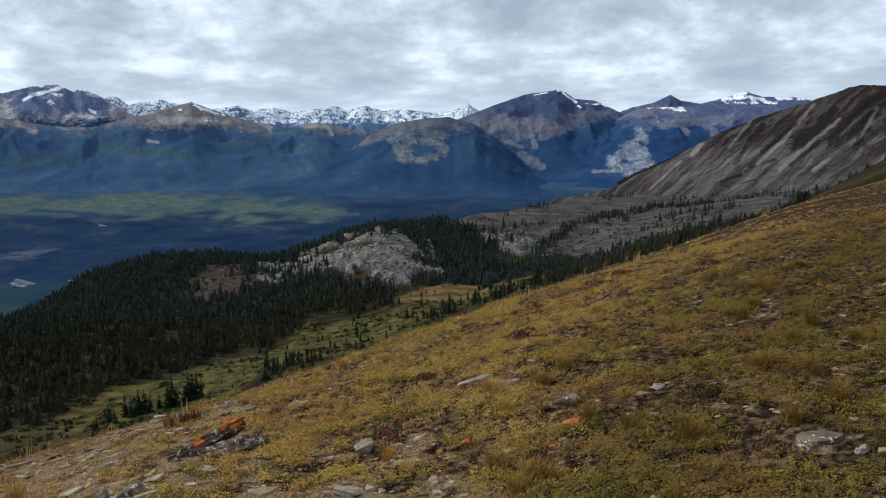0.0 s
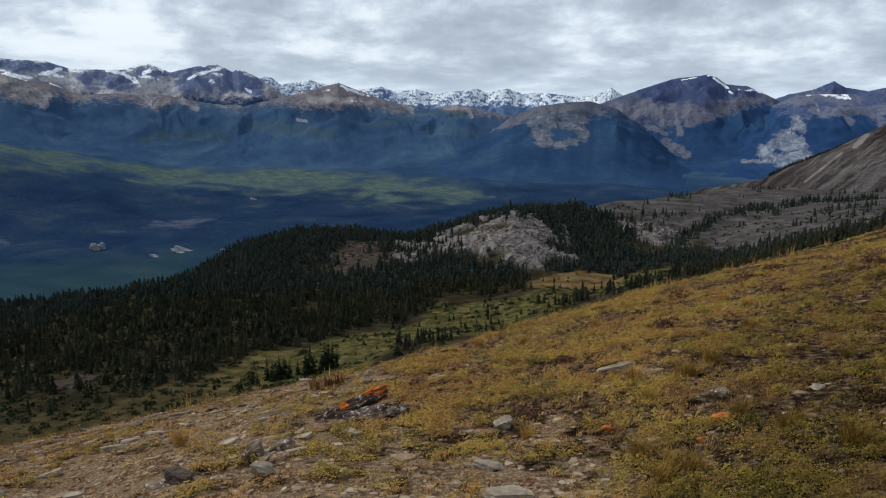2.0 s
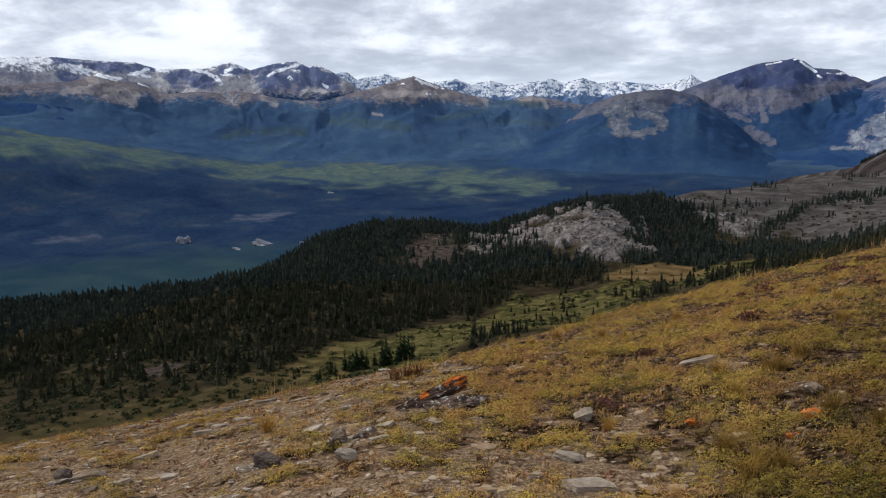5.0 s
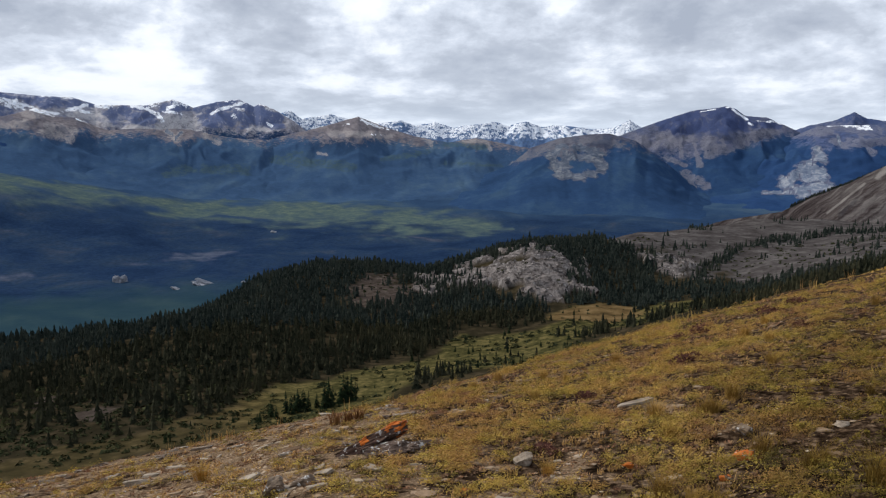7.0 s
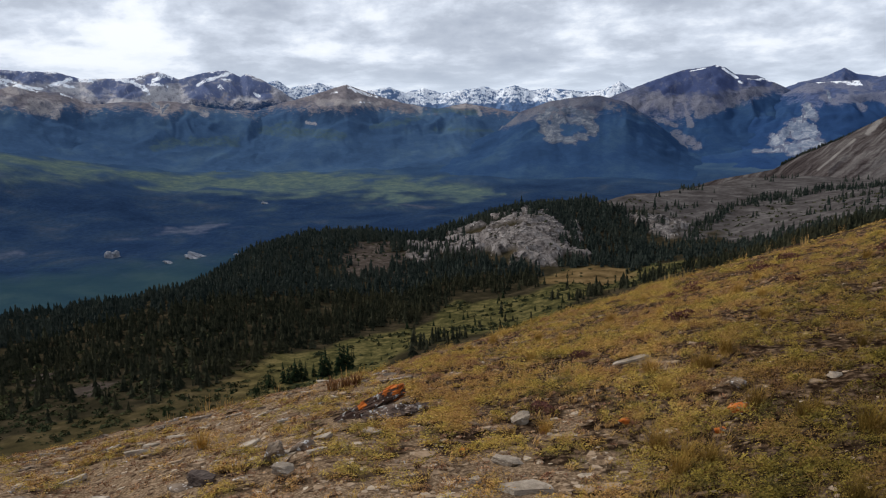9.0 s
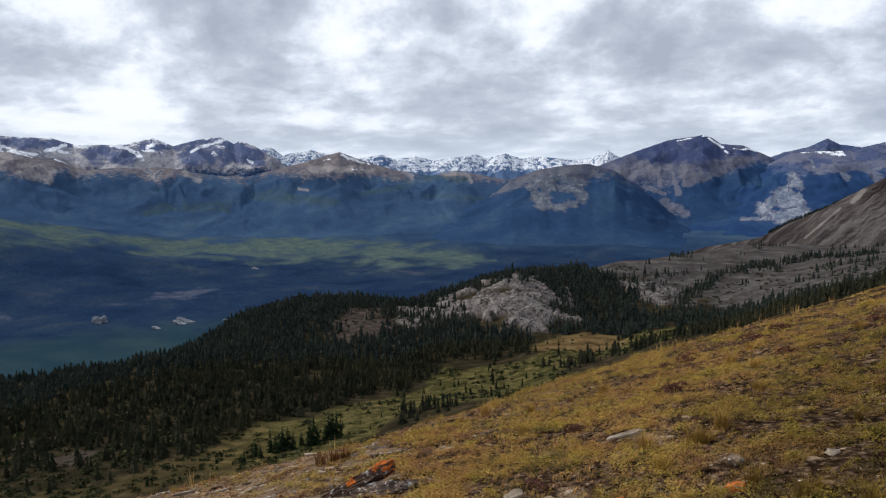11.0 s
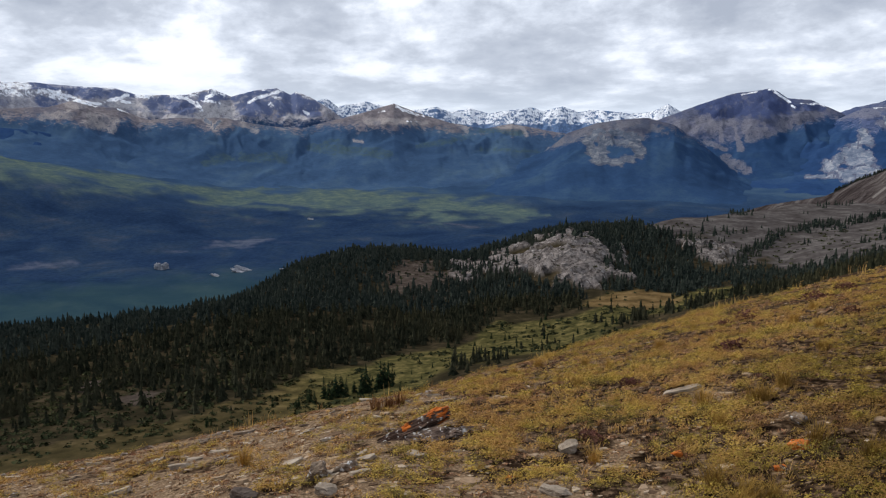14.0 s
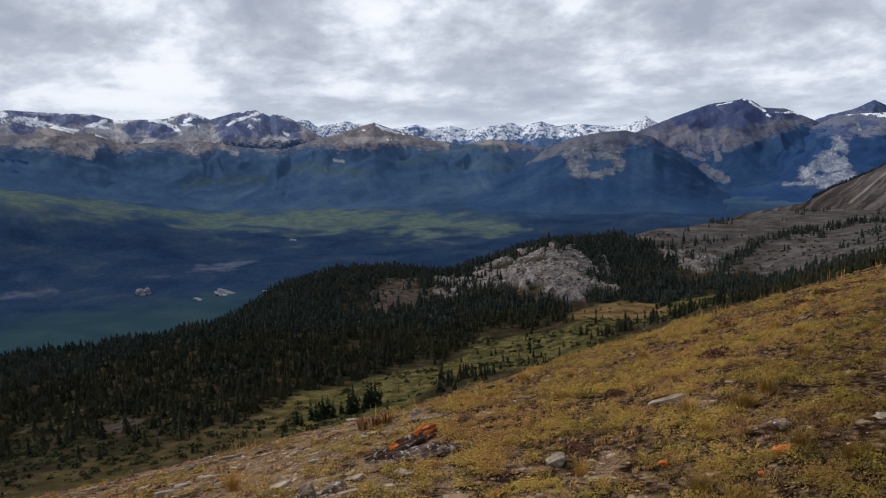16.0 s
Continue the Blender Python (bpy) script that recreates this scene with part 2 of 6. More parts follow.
def land_table():
    """Heights over (distance, bearing), smooth in both."""
    rs = np.concatenate([[0.0], np.geomspace(0.4, 4950, 420)])
    ths = np.array(sorted(SECTIONS))
    bt = np.array(BROW)
    prof = []
    for th in ths:
        re = np.interp(th, bt[:, 0], bt[:, 1])
        s = math.tan(radians(np.interp(th, bt[:, 0], bt[:, 2])))
        g = s + 2 * EYE / re
        q = (g - s) ** 2 / (4 * EYE)
        if th <= -90 or th >= 45:
            q = 0.0 if th != 45 else q
            g = min(g, 0.1)
        rn = np.linspace(0, 1.5 * re, 12)[1:]
        zn = -EYE + g * rn - q * rn ** 2
        sec = [(r, z) for r, z in SECTIONS[th] if r > 1.8 * re]
        R = np.concatenate([[0], rn, [a for a, _ in sec]])
        Z = np.concatenate([[-EYE], zn, [b for _, b in sec]])
        z = np.interp(rs, R, Z)
        if R[-1] < 4000:
            z = np.where(rs > R[-1], valley(rs, th), z)
        for _ in range(3):
            y = z.copy()
            y[1:-1] = (z[:-2] + 2 * z[1:-1] + z[2:]) / 4
            z = np.where((rs > 1.2 * re), y, z)
        prof.append(z)
    return rs, ths, np.array(prof)


RS, THS, PROF = land_table()
FINE_TH = np.linspace(-180, 180, 1441)


def _smooth_over_bearing():
    P = np.array([np.interp(FINE_TH, THS, PROF[:, i]) for i in range(len(RS))])      # distance x bearing
    # brow kept sharp: recompute the near slope at every bearing
    bt = np.array(BROW)
    re = np.interp(FINE_TH, bt[:, 0], bt[:, 1])
    s = np.tan(np.radians(np.interp(FINE_TH, bt[:, 0], bt[:, 2])))
    for _ in range(10):
        re = (np.roll(re, 1) + re + np.roll(re, -1)) / 3
        s = (np.roll(s, 1) + s + np.roll(s, -1)) / 3
    g = s + 2 * EYE / re
    q = (g - s) ** 2 / (4 * EYE)
    back = smooth(np.abs(FINE_TH + 8), 52, 80)
    near = -EYE + g[None] * RS[:, None] - (q * (1 - back))[None] * RS[:, None] ** 2
    w = smooth(RS[:, None] / re[None], 1.15, 1.6)
    w = np.maximum(w, back[None] * smooth(RS[:, None], 0.5, 20))
    P = near * (1 - w) + P * w
    for _ in range(6):
        P = np.where(RS[:, None] > 60, (np.roll(P, 1, 1) + 2 * P + np.roll(P, -1, 1)) / 4, P)
    return P


LAND = _smooth_over_bearing()


def land_height(th, r):
    """Height in the world at a bearing and distance, before the small unevenness."""
    fi = (np.asarray(th, float) + 180) / 0.25
    ri = np.interp(r, RS, np.arange(len(RS)))
    i0, j0 = np.clip(ri.astype(int) if hasattr(ri, "astype") else int(ri), 0, len(RS) - 2), np.clip(np.asarray(fi).astype(int), 0, 1439)
    a, b = ri - i0, fi - j0
    return (LAND[i0, j0] * (1 - a) * (1 - b) + LAND[i0 + 1, j0] * a * (1 - b) + LAND[i0, j0 + 1] * (1 - a) * b + LAND[i0 + 1, j0 + 1] * a * b) + EYE


def bareness(x, y):
    """Share of stones and soil in the near turf: more of it down the slope to the left."""
    th = np.degrees(np.arctan2(x, y))
    b = 0.45 * fbm(x / 1.1, y / 1.1, 31.0, 4) + 0.55 * fbm(x / 0.32, y / 0.32, 33.0, 3) - 0.12 + 0.58 * smooth(-th, 8, 26) * (1 - smooth(-th, 70, 150)) - 0.22 * smooth(th, -2, 14)
    b = b + 0.35 * np.exp(-((x + 0.5) ** 2 / 0.5 + (y - 3.7) ** 2 / 0.25)) + 0.5 * np.exp(-((x - 1.85) ** 2 + (y - 3.6) ** 2) / 0.06)
    return smooth(b, -0.05, 0.45)


# The pale crag: stretches of bare rock from one bearing and distance to another, with a half width in metres
CRAG = [(-5.6, 560, -3.0, 520, 13), (-5.6, 520, -2.0, 505, 18), (-5.6, 490, -2.6, 482, 15), (-5.0, 475, -3.0, 466, 13), (-7.4, 488, -6.2, 478, 10), (-10.2, 549, -8.6, 540, 9), (-4.9, 456, -3.5, 450, 12), (-7.0, 568, -5.8, 570, 8),
        (-11.8, 536, -7.2, 495, 14), (-10.6, 506, -7.6, 486, 8), (-12.8, 556, -12.0, 500, 8), (3.7, 562, 5.2, 560, 14), (5.0, 538, 5.6, 520, 10), (-1.0, 470, -0.2, 462, 4)]


def near_lines(th, r, lines):
    """Distance to the nearest of some stretches, as a share of its half width; a degree counts as nine metres."""
    best = np.full(np.shape(th), 9.0)
    for t0, r0, t1, r1, h in lines:
        u, v = (t1 - t0) * 9.0, r1 - r0
        k = np.clip(((th - t0) * 9.0 * u + (r - r0) * v) / (u * u + v * v), 0, 1)
        best = np.minimum(best, np.hypot((th - t0) * 9.0 - k * u, r - r0 - k * v) / h)
    return best


def cover(th, r):
    """What grows or lies where: shares of turf, meadow, pale rock, grey gravel, brown scrub, and the painted band of
    sunshine.
    """
    x, y = r * np.sin(np.radians(th)), r * np.cos(np.radians(th))
    wob = fbm(x / 45, y / 45, 1.7, 4)
    wob2 = fbm(x / 14, y / 14, 8.1, 4)
    turf = 1 - smooth(r, 40, 62)
    path = np.interp(th, [-46, -35, -32, -28, -24, -20, -15.7, -13, -10, -5, -2, 2], [222, 226, 232, 240, 260, 270, 297, 304, 340, 345, 365, 400])
    wide = np.interp(th, [-46, -35, -32, -28, -24, -20, -15.7, -13, -10, -5, -2, 2], [3, 5, 10, 16, 19, 17, 17, 15, 28, 24, 22, 18])
    meadow = 1 - smooth(np.where(r < path, (path - r) * 0.33, r - path) + wob * 12 + wob2 * 6, wide * 0.8, wide * 1.25)
    gold = 1 - smooth(np.hypot((th + 0.1 - 0.03 * (r - 412)) / 3.2, (r - 412) / 27) + wob2 * 0.25, 0.8, 1.1)
    meadow = np.maximum(meadow * (1 - 0.75 * smooth(-th + wob * 6, 23, 32)), gold) * (1 - turf)
    gold = np.maximum(gold, 0.55 * meadow * smooth(-th + wob * 4, 21, 29))
    rock = 1 - smooth(near_lines(th, r, CRAG) + 0.75 * wob2 + 0.35 * wob, 0.65, 0.95)
    foot = np.interp(th, [-1, 0.2, 0.6, 3, 5.6, 6.1, 6.9, 8.7, 12.4, 15.7, 17.6, 24, 30], [720, 640, 615, 585, 585, 550, 515, 530, 472, 455, 470, 430, 360])
    gravel = smooth(th + wob * 1.0, -0.4, 0.4) * smooth(r + wob * 24 + wob2 * 8, foot - 6, foot + 6) * (1 - smooth(r, 1000, 1300))
    brown = 1 - smooth(np.hypot((th + 16.0) / 2.9, (r - 503) / 56) + wob2 * 0.6 + wob * 0.4, 0.7, 1.2)
    brown = np.maximum(brown, 1 - smooth(np.minimum(np.hypot((th + 36.6) / 1.8, (r - 284) / 14), np.hypot((th + 39.4) / 1.3, (r - 316) / 10)) + wob2 * 0.6, 0.6, 1.1))
    far = smooth(r, 1300, 1500)
    # band of sunshine across the valley, painted as paler green wood
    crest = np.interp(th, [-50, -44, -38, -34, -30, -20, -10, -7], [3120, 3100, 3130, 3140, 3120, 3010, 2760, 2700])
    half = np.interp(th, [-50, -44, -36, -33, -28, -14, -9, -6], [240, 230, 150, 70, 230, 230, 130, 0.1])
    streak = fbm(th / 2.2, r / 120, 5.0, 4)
    sunlit = (1 - smooth(np.abs(r - crest) / half + streak * 1.2 + 0.6 * fbm(x / 260, y / 160, 15.0, 4), 0.1, 1.7)) * far
    bare = bareness(x, y) * turf
    wash = np.zeros_like(r)
    for wt, wr, a, b in ((-28.6, 2230, 2.6, 75), (-41.2, 2085, 2.2, 32), (-33.0, 2180, 1.0, 20)):
        wash = np.maximum(wash, 1 - smooth(np.hypot((th - wt) / a, (r - wr) / b) + 0.9 * fbm(x / 60, y / 60, 19.0, 4), 0.3, 1.1))
    near_wood = (1 - smooth(r + 90 * streak, 1650, 2000)) * far
    # share of painted haze, growing with distance
    far_haze = smooth(r + 120 * streak, 2650, 3400)
    return dict(far_haze=far_haze, bare=bare, near_wood=near_wood, turf=turf, meadow=meadow, rock=rock * (1 - meadow), gravel=gravel, brown=brown, sunlit=sunlit, far=far, gold=gold, wash=wash)


def fine_relief(x, y, r):
    """Unevenness of the ground: hummocks near by, swells farther out."""
    near = 0.020 * fbm(x / 0.55, y / 0.55, 2.0, 3) + 0.012 * fbm(x / 0.16, y / 0.16, 7.0, 2) * (1 - smooth(r, 8, 14)) + 0.05 * fbm(x / 2.6, y / 2.6, 6.0, 2) * smooth(r, 2, 8)
    mid = 1.6 * fbm(x / 42, y / 42, 4.0, 4) * smooth(r, 180, 320)
    far = 9.0 * fbm(x / 260, y / 260, 9.0, 5) * smooth(r, 1500, 2200)
    return near * (1 - smooth(r, 60, 120)) + mid * (1 - smooth(r, 1000, 1500)) + far


def ground_at(x, y):
    x, y = np.asarray(x, float), np.asarray(y, float)
    r = np.hypot(x, y)
    th = np.degrees(np.arctan2(x, y))
    z = land_height(th, r) + fine_relief(x, y, r)
    c = 0.25 * ridged(x / 7, y / 7, 3.0, 3) + 0.7 * ridged((x + 0.6 * y) / 34, (y - 0.6 * x) / 13, 5.0, 3)
    rk = cover(th, r)["rock"]
    return z + rk * c * 3.2


def polar(th, r):
    return r * math.sin(radians(th)), r * math.cos(radians(th))


# ---------------------------------------------------------------- materials
def mat_ground():
    def build(nt, geo):
        P = geo.outputs["Position"]
        # near turf
        patch, fleck = noise_tex(nt, 0.9, 5, 0.6, P), noise_tex(nt, 14, 5, 0.65, P)
        grit = noise_tex(nt, 55, 3, 0.6, P)
        # near-black flecks put the shade between plants into the soil colour
        olive = ramp(nt, fleck, [(0.36, (0.008, 0.005, 0.003)), (0.50, (0.034, 0.021, 0.013)), (0.62, (0.125, 0.082, 0.050)), (0.78, (0.28, 0.200, 0.130))])
        soil = ramp(nt, grit, [(0.25, (0.042, 0.027, 0.016)), (0.5, (0.158, 0.105, 0.064)), (0.7, (0.33, 0.240, 0.155))])
        turf = mix_rgb(nt, span(nt, math_node(nt, "ADD", attr(nt, "bare"), math_node(nt, "MULTIPLY", math_node(nt, "SUBTRACT", fleck, 0.5), 1.8)), 0.05, 0.95), olive, soil)
        # forest floor
        wood = ramp(nt, noise_tex(nt, 0.12, 6, 0.65, P), [(0.3, (0.012, 0.011, 0.007)), (0.52, (0.028, 0.023, 0.013)), (0.70, (0.062, 0.046, 0.028))])
        mead = ramp(nt, noise_tex(nt, 0.22, 7, 0.7, P), [(0.32, (0.018, 0.019, 0.008)), (0.5, (0.060, 0.054, 0.020)), (0.66, (0.140, 0.110, 0.044))])
        rock = ramp(nt, noise_tex(nt, 0.16, 9, 0.75, P, 0.8), [(0.36, (0.030, 0.025, 0.023)), (0.46, (0.115, 0.100, 0.094)), (0.7, (0.235, 0.211, 0.198))])
        strata = noise_tex(nt, 1.0, 7, 0.7, stretched(nt, P, (0.30, 0.10, 0.45)), 0.5)
        rock = mix_rgb(nt, 0.8, rock, ramp(nt, strata, [(0.38, (0.20, 0.19, 0.185)), (0.50, (0.95, 0.95, 0.95)), (0.66, (1.4, 1.38, 1.36))]), "MULTIPLY")
        grav = ramp(nt, noise_tex(nt, 0.07, 8, 0.7, P), [(0.3, (0.024, 0.020, 0.019)), (0.5, (0.060, 0.053, 0.051)), (0.72, (0.130, 0.118, 0.112))])
        brow = ramp(nt, noise_tex(nt, 0.2, 7, 0.7, P), [(0.3, (0.022, 0.017, 0.014)), (0.55, (0.060, 0.047, 0.039)), (0.75, (0.14, 0.115, 0.098))])
        # valley woods, with cloud shade and blue haze held in their colours
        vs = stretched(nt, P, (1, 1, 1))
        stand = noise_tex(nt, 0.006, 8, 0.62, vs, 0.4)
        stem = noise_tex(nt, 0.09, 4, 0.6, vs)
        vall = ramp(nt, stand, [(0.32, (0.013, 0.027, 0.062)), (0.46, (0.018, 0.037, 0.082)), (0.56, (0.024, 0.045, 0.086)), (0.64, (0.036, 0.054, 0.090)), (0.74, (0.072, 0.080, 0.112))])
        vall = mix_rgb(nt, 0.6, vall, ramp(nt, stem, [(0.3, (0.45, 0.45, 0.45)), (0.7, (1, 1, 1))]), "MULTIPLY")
        # brighter green that gives the sunshine on the woods by colour
        sunlit_green = ramp(nt, noise_tex(nt, 0.03, 7, 0.7, vs), [(0.3, (0.036, 0.062, 0.084)), (0.5, (0.070, 0.100, 0.096)), (0.74, (0.120, 0.148, 0.108))])
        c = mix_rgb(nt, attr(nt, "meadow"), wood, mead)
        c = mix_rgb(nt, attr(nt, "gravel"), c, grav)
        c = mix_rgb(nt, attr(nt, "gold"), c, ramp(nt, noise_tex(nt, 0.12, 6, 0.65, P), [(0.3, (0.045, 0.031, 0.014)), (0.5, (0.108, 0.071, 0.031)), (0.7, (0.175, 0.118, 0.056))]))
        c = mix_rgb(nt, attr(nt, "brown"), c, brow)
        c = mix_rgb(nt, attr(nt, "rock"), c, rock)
        # farther woods turn to a hazier, lighter blue
        vall = mix_rgb(nt, math_node(nt, "MULTIPLY", attr(nt, "far_haze"), 0.8), vall, ramp(nt, stand, [(0.36, (0.029, 0.058, 0.112)), (0.5, (0.037, 0.072, 0.132)), (0.64, (0.052, 0.090, 0.138))]))
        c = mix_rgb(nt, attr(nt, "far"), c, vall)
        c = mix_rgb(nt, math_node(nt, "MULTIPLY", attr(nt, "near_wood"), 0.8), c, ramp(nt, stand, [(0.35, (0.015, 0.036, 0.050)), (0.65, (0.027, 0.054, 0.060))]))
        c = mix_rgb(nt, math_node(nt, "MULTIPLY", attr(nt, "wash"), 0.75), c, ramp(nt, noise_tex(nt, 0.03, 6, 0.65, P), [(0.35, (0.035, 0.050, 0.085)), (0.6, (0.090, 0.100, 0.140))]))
        c = mix_rgb(nt, attr(nt, "sunlit"), c, sunlit_green)
        c = mix_rgb(nt, attr(nt, "turf"), c, turf)
        h = math_node(nt, "ADD", math_node(nt, "MULTIPLY", fleck, 0.6), math_node(nt, "MULTIPLY", grit, 0.4))
        near = bump(nt, h, 0.9, 0.03)
        return c, near
    return material("ground", build, 0.95)


def mat_mountain(name, low, scrub, rock, cliff, pale, scale=1.0):
    """Woods below the tree line, then brown scrub, loose pale rock and dark cliffs, with old snow in the hollows; the
    colours hold distance haze.
    """
    def build(nt, geo):
        P = geo.outputs["Position"]
        n1 = noise_tex(nt, 0.0045 * scale, 8, 0.6, P, 0.0)
        n2 = noise_tex(nt, 0.045 * scale, 8, 0.7, P, 0.4)
        n3 = noise_tex(nt, 0.2 * scale, 5, 0.7, P)
        off = lambda n, k: math_node(nt, "MULTIPLY", math_node(nt, "SUBTRACT", n, 0.5), k)
        plus = lambda *q: q[0] if len(q) == 1 else math_node(nt, "ADD", q[0], plus(*q[1:]))
        edge = lambda key, k2, k3, lo, hi: span(nt, plus(attr(nt, key), off(n2, k2), off(n3, k3)), lo, hi)
        stain = lambda key, k2, k3, lo, hi: span(nt, math_node(nt, "MULTIPLY", attr(nt, key), plus(off(n2, k2), off(n3, k3), 1.0)), lo, hi)
        dim = lambda c, k: tuple(a * k for a in c)
        wood = ramp(nt, plus(math_node(nt, "MULTIPLY", n1, 0.7), math_node(nt, "MULTIPLY", n2, 0.3)), [(0.36, dim(low, 0.76)), (0.5, low), (0.64, tuple(a * k for a, k in zip(low, (1.6, 1.4, 1.1))))])
        heath = ramp(nt, n2, [(0.3, dim(scrub, 0.6)), (0.52, scrub), (0.75, dim(scrub, 1.5))])
        bare = ramp(nt, n2, [(0.28, dim(rock, 0.6)), (0.5, rock), (0.72, dim(pale, 0.8))])
        c = mix_rgb(nt, edge("high", 2.6, 1.4, -0.22, 0.36), wood, heath)
        c = mix_rgb(nt, edge("alpine", 2.2, 1.2, -0.3, 0.4), c, bare)
        c = mix_rgb(nt, math_node(nt, "MULTIPLY", stain("pale", 4.0, 2.5, 0.15, 0.95), 0.75), c, ramp(nt, n3, [(0.3, dim(pale, 0.55)), (0.7, pale)]))
        c = mix_rgb(nt, math_node(nt, "MULTIPLY", stain("cliff", 3.4, 2.0, 0.15, 0.8), 0.85), c, ramp(nt, n3, [(0.3, dim(cliff, 0.75)), (0.7, dim(cliff, 1.3))]))
        rib = plus(attr(nt, "vein"), off(n3, 0.5))
        high = edge("high", 2.6, 1.4, -0.22, 0.36)
        c = mix_rgb(nt, math_node(nt, "MULTIPLY", high, math_node(nt, "MULTIPLY", span(nt, rib, 0.72, 0.98), 0.35)), c, dim(pale, 0.8))
        c = mix_rgb(nt, math_node(nt, "MULTIPLY", high, math_node(nt, "SUBTRACT", 0.4, math_node(nt, "MULTIPLY", span(nt, rib, 0.03, 0.40), 0.4))), c, cliff)
        # sun patches on the slopes, put in as a brighter green
        c = mix_rgb(nt, math_node(nt, "MULTIPLY", stain("sunlit", 5.0, 3.0, 0.2, 1.3), 0.7), c, ramp(nt, n3, [(0.3, (0.034, 0.066, 0.092)), (0.7, (0.075, 0.108, 0.100))]))
        c = mix_rgb(nt, math_node(nt, "MULTIPLY", stain("slide", 4.0, 2.5, 0.25, 0.75), 0.7), c, ramp(nt, n3, [(0.3, dim(pale, 0.55)), (0.7, dim(pale, 1.0))]))
        c = mix_rgb(nt, math_node(nt, "MULTIPLY", stain("snow", 4.5, 3.5, 0.38, 0.66), 0.92), c, (0.86, 0.88, 0.92))
        c = mix_rgb(nt, 0.5, c, ramp(nt, n3, [(0.3, (0.82, 0.82, 0.82)), (0.7, (1.08, 1.08, 1.08))]), "MULTIPLY")
        return c, bump(nt, plus(n2, math_node(nt, "MULTIPLY", n3, 0.3)), 0.4, 6.0)
    return material(name, build, 0.95)


def mat_scree():
    def build(nt, geo):
        P = geo.outputs["Position"]
        n1, n2, n3 = noise_tex(nt, 0.012, 7, 0.65, P), noise_tex(nt, 0.08, 7, 0.7, P), noise_tex(nt, 0.5, 4, 0.65, P)
        k = attr(nt, "gully")
        for n, w in ((n1, 0.35), (n2, 0.55), (n3, 0.3)):
            k = math_node(nt, "ADD", k, math_node(nt, "MULTIPLY", math_node(nt, "SUBTRACT", n, 0.5), w))
        c = ramp(nt, k, [(0.10, (0.020, 0.016, 0.016)), (0.28, (0.042, 0.034, 0.033)), (0.44, (0.070, 0.060, 0.058)), (0.62, (0.108, 0.097, 0.092)), (0.90, (0.175, 0.160, 0.150))])
        c = mix_rgb(nt, 0.5, c, ramp(nt, n3, [(0.3, (0.7, 0.7, 0.7)), (0.7, (1.15, 1.15, 1.15))]), "MULTIPLY")
        return c, bump(nt, n2, 0.6, 2.5)
    return material("scree", build, 0.95)


def mat_foliage(name, dark, light):
    def build(nt, geo):
        c = mix_rgb(nt, island(nt), dark, light)
        stand = noise_tex(nt, 0.022, 4, 0.6, geo.outputs["Position"])
        c = mix_rgb(nt, math_node(nt, "MULTIPLY", span(nt, stand, 0.48, 0.70), 0.6), c, (light[0] * 1.12, light[1] * 1.0, light[2] * 0.86))
        n = noise_tex(nt, 1.3, 3, 0.6, geo.outputs["Position"])
        return mix_rgb(nt, 0.6, c, ramp(nt, n, [(0.3, (0.45, 0.45, 0.45)), (0.7, (1.1, 1.1, 1.1))]), "MULTIPLY"), None
    return material(name, build, 0.9)


def mat_stuff(name, stops, rough=0.9, grain=40.0):
    """Small pieces, each with its own shade out of a row of colours."""
    def build(nt, geo):
        c = ramp(nt, island(nt), stops)
        n = noise_tex(nt, grain, 4, 0.6, geo.outputs["Position"])
        return mix_rgb(nt, 0.7, c, ramp(nt, n, [(0.3, (0.55, 0.55, 0.55)), (0.7, (1.1, 1.1, 1.1))]), "MULTIPLY"), bump(nt, n, 0.3, 0.004)
    return material(name, build, rough)


def mat_rock(name, dark, mid, light, spot=None):
    def build(nt, geo):
        P = geo.outputs["Position"]
        n1, n2 = noise_tex(nt, 9, 7, 0.65, P, 0.4), noise_tex(nt, 60, 5, 0.65, P)
        c = ramp(nt, n1, [(0.3, dark), (0.52, mid), (0.75, light)])
        if spot:
            c = mix_rgb(nt, math_node(nt, "MULTIPLY", span(nt, noise_tex(nt, 34, 3, 0.55, P, 0.3), 0.575, 0.63), span(nt, noise_tex(nt, 7, 3, 0.5, P), 0.42, 0.52)), c, spot)
        c = mix_rgb(nt, 0.5, c, ramp(nt, n2, [(0.3, (0.5, 0.5, 0.5)), (0.7, (1.15, 1.15, 1.15))]), "MULTIPLY")
        return c, bump(nt, math_node(nt, "ADD", n1, math_node(nt, "MULTIPLY", n2, 0.4)), 0.7, 0.02)
    return material(name, build, 0.85, 0.12)


# ---------------------------------------------------------------- ground
def make_ground():
    rs = np.concatenate([[0.02], np.geomspace(0.5, 2.4, 12), np.geomspace(2.45, 40, 230), np.geomspace(42, 200, 30), np.linspace(204, 680, 180), np.geomspace(690, 1500, 40), np.geomspace(1530, 4930, 110)])
    th = np.concatenate([np.arange(-180, -52, 3.0), np.arange(-51, 35, 0.21), np.arange(36, 180, 3.0)])
    T, R = np.meshgrid(th, rs)
    X, Y = R * np.sin(np.radians(T)), R * np.cos(np.radians(T))
    Z = ground_at(X, Y)
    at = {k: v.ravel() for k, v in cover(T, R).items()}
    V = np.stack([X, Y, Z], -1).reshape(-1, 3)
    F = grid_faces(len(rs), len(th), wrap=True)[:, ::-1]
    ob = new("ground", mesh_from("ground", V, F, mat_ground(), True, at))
    return tagged(ob, "stony alpine turf falling to a wooded valley", "ground", kind="structure")


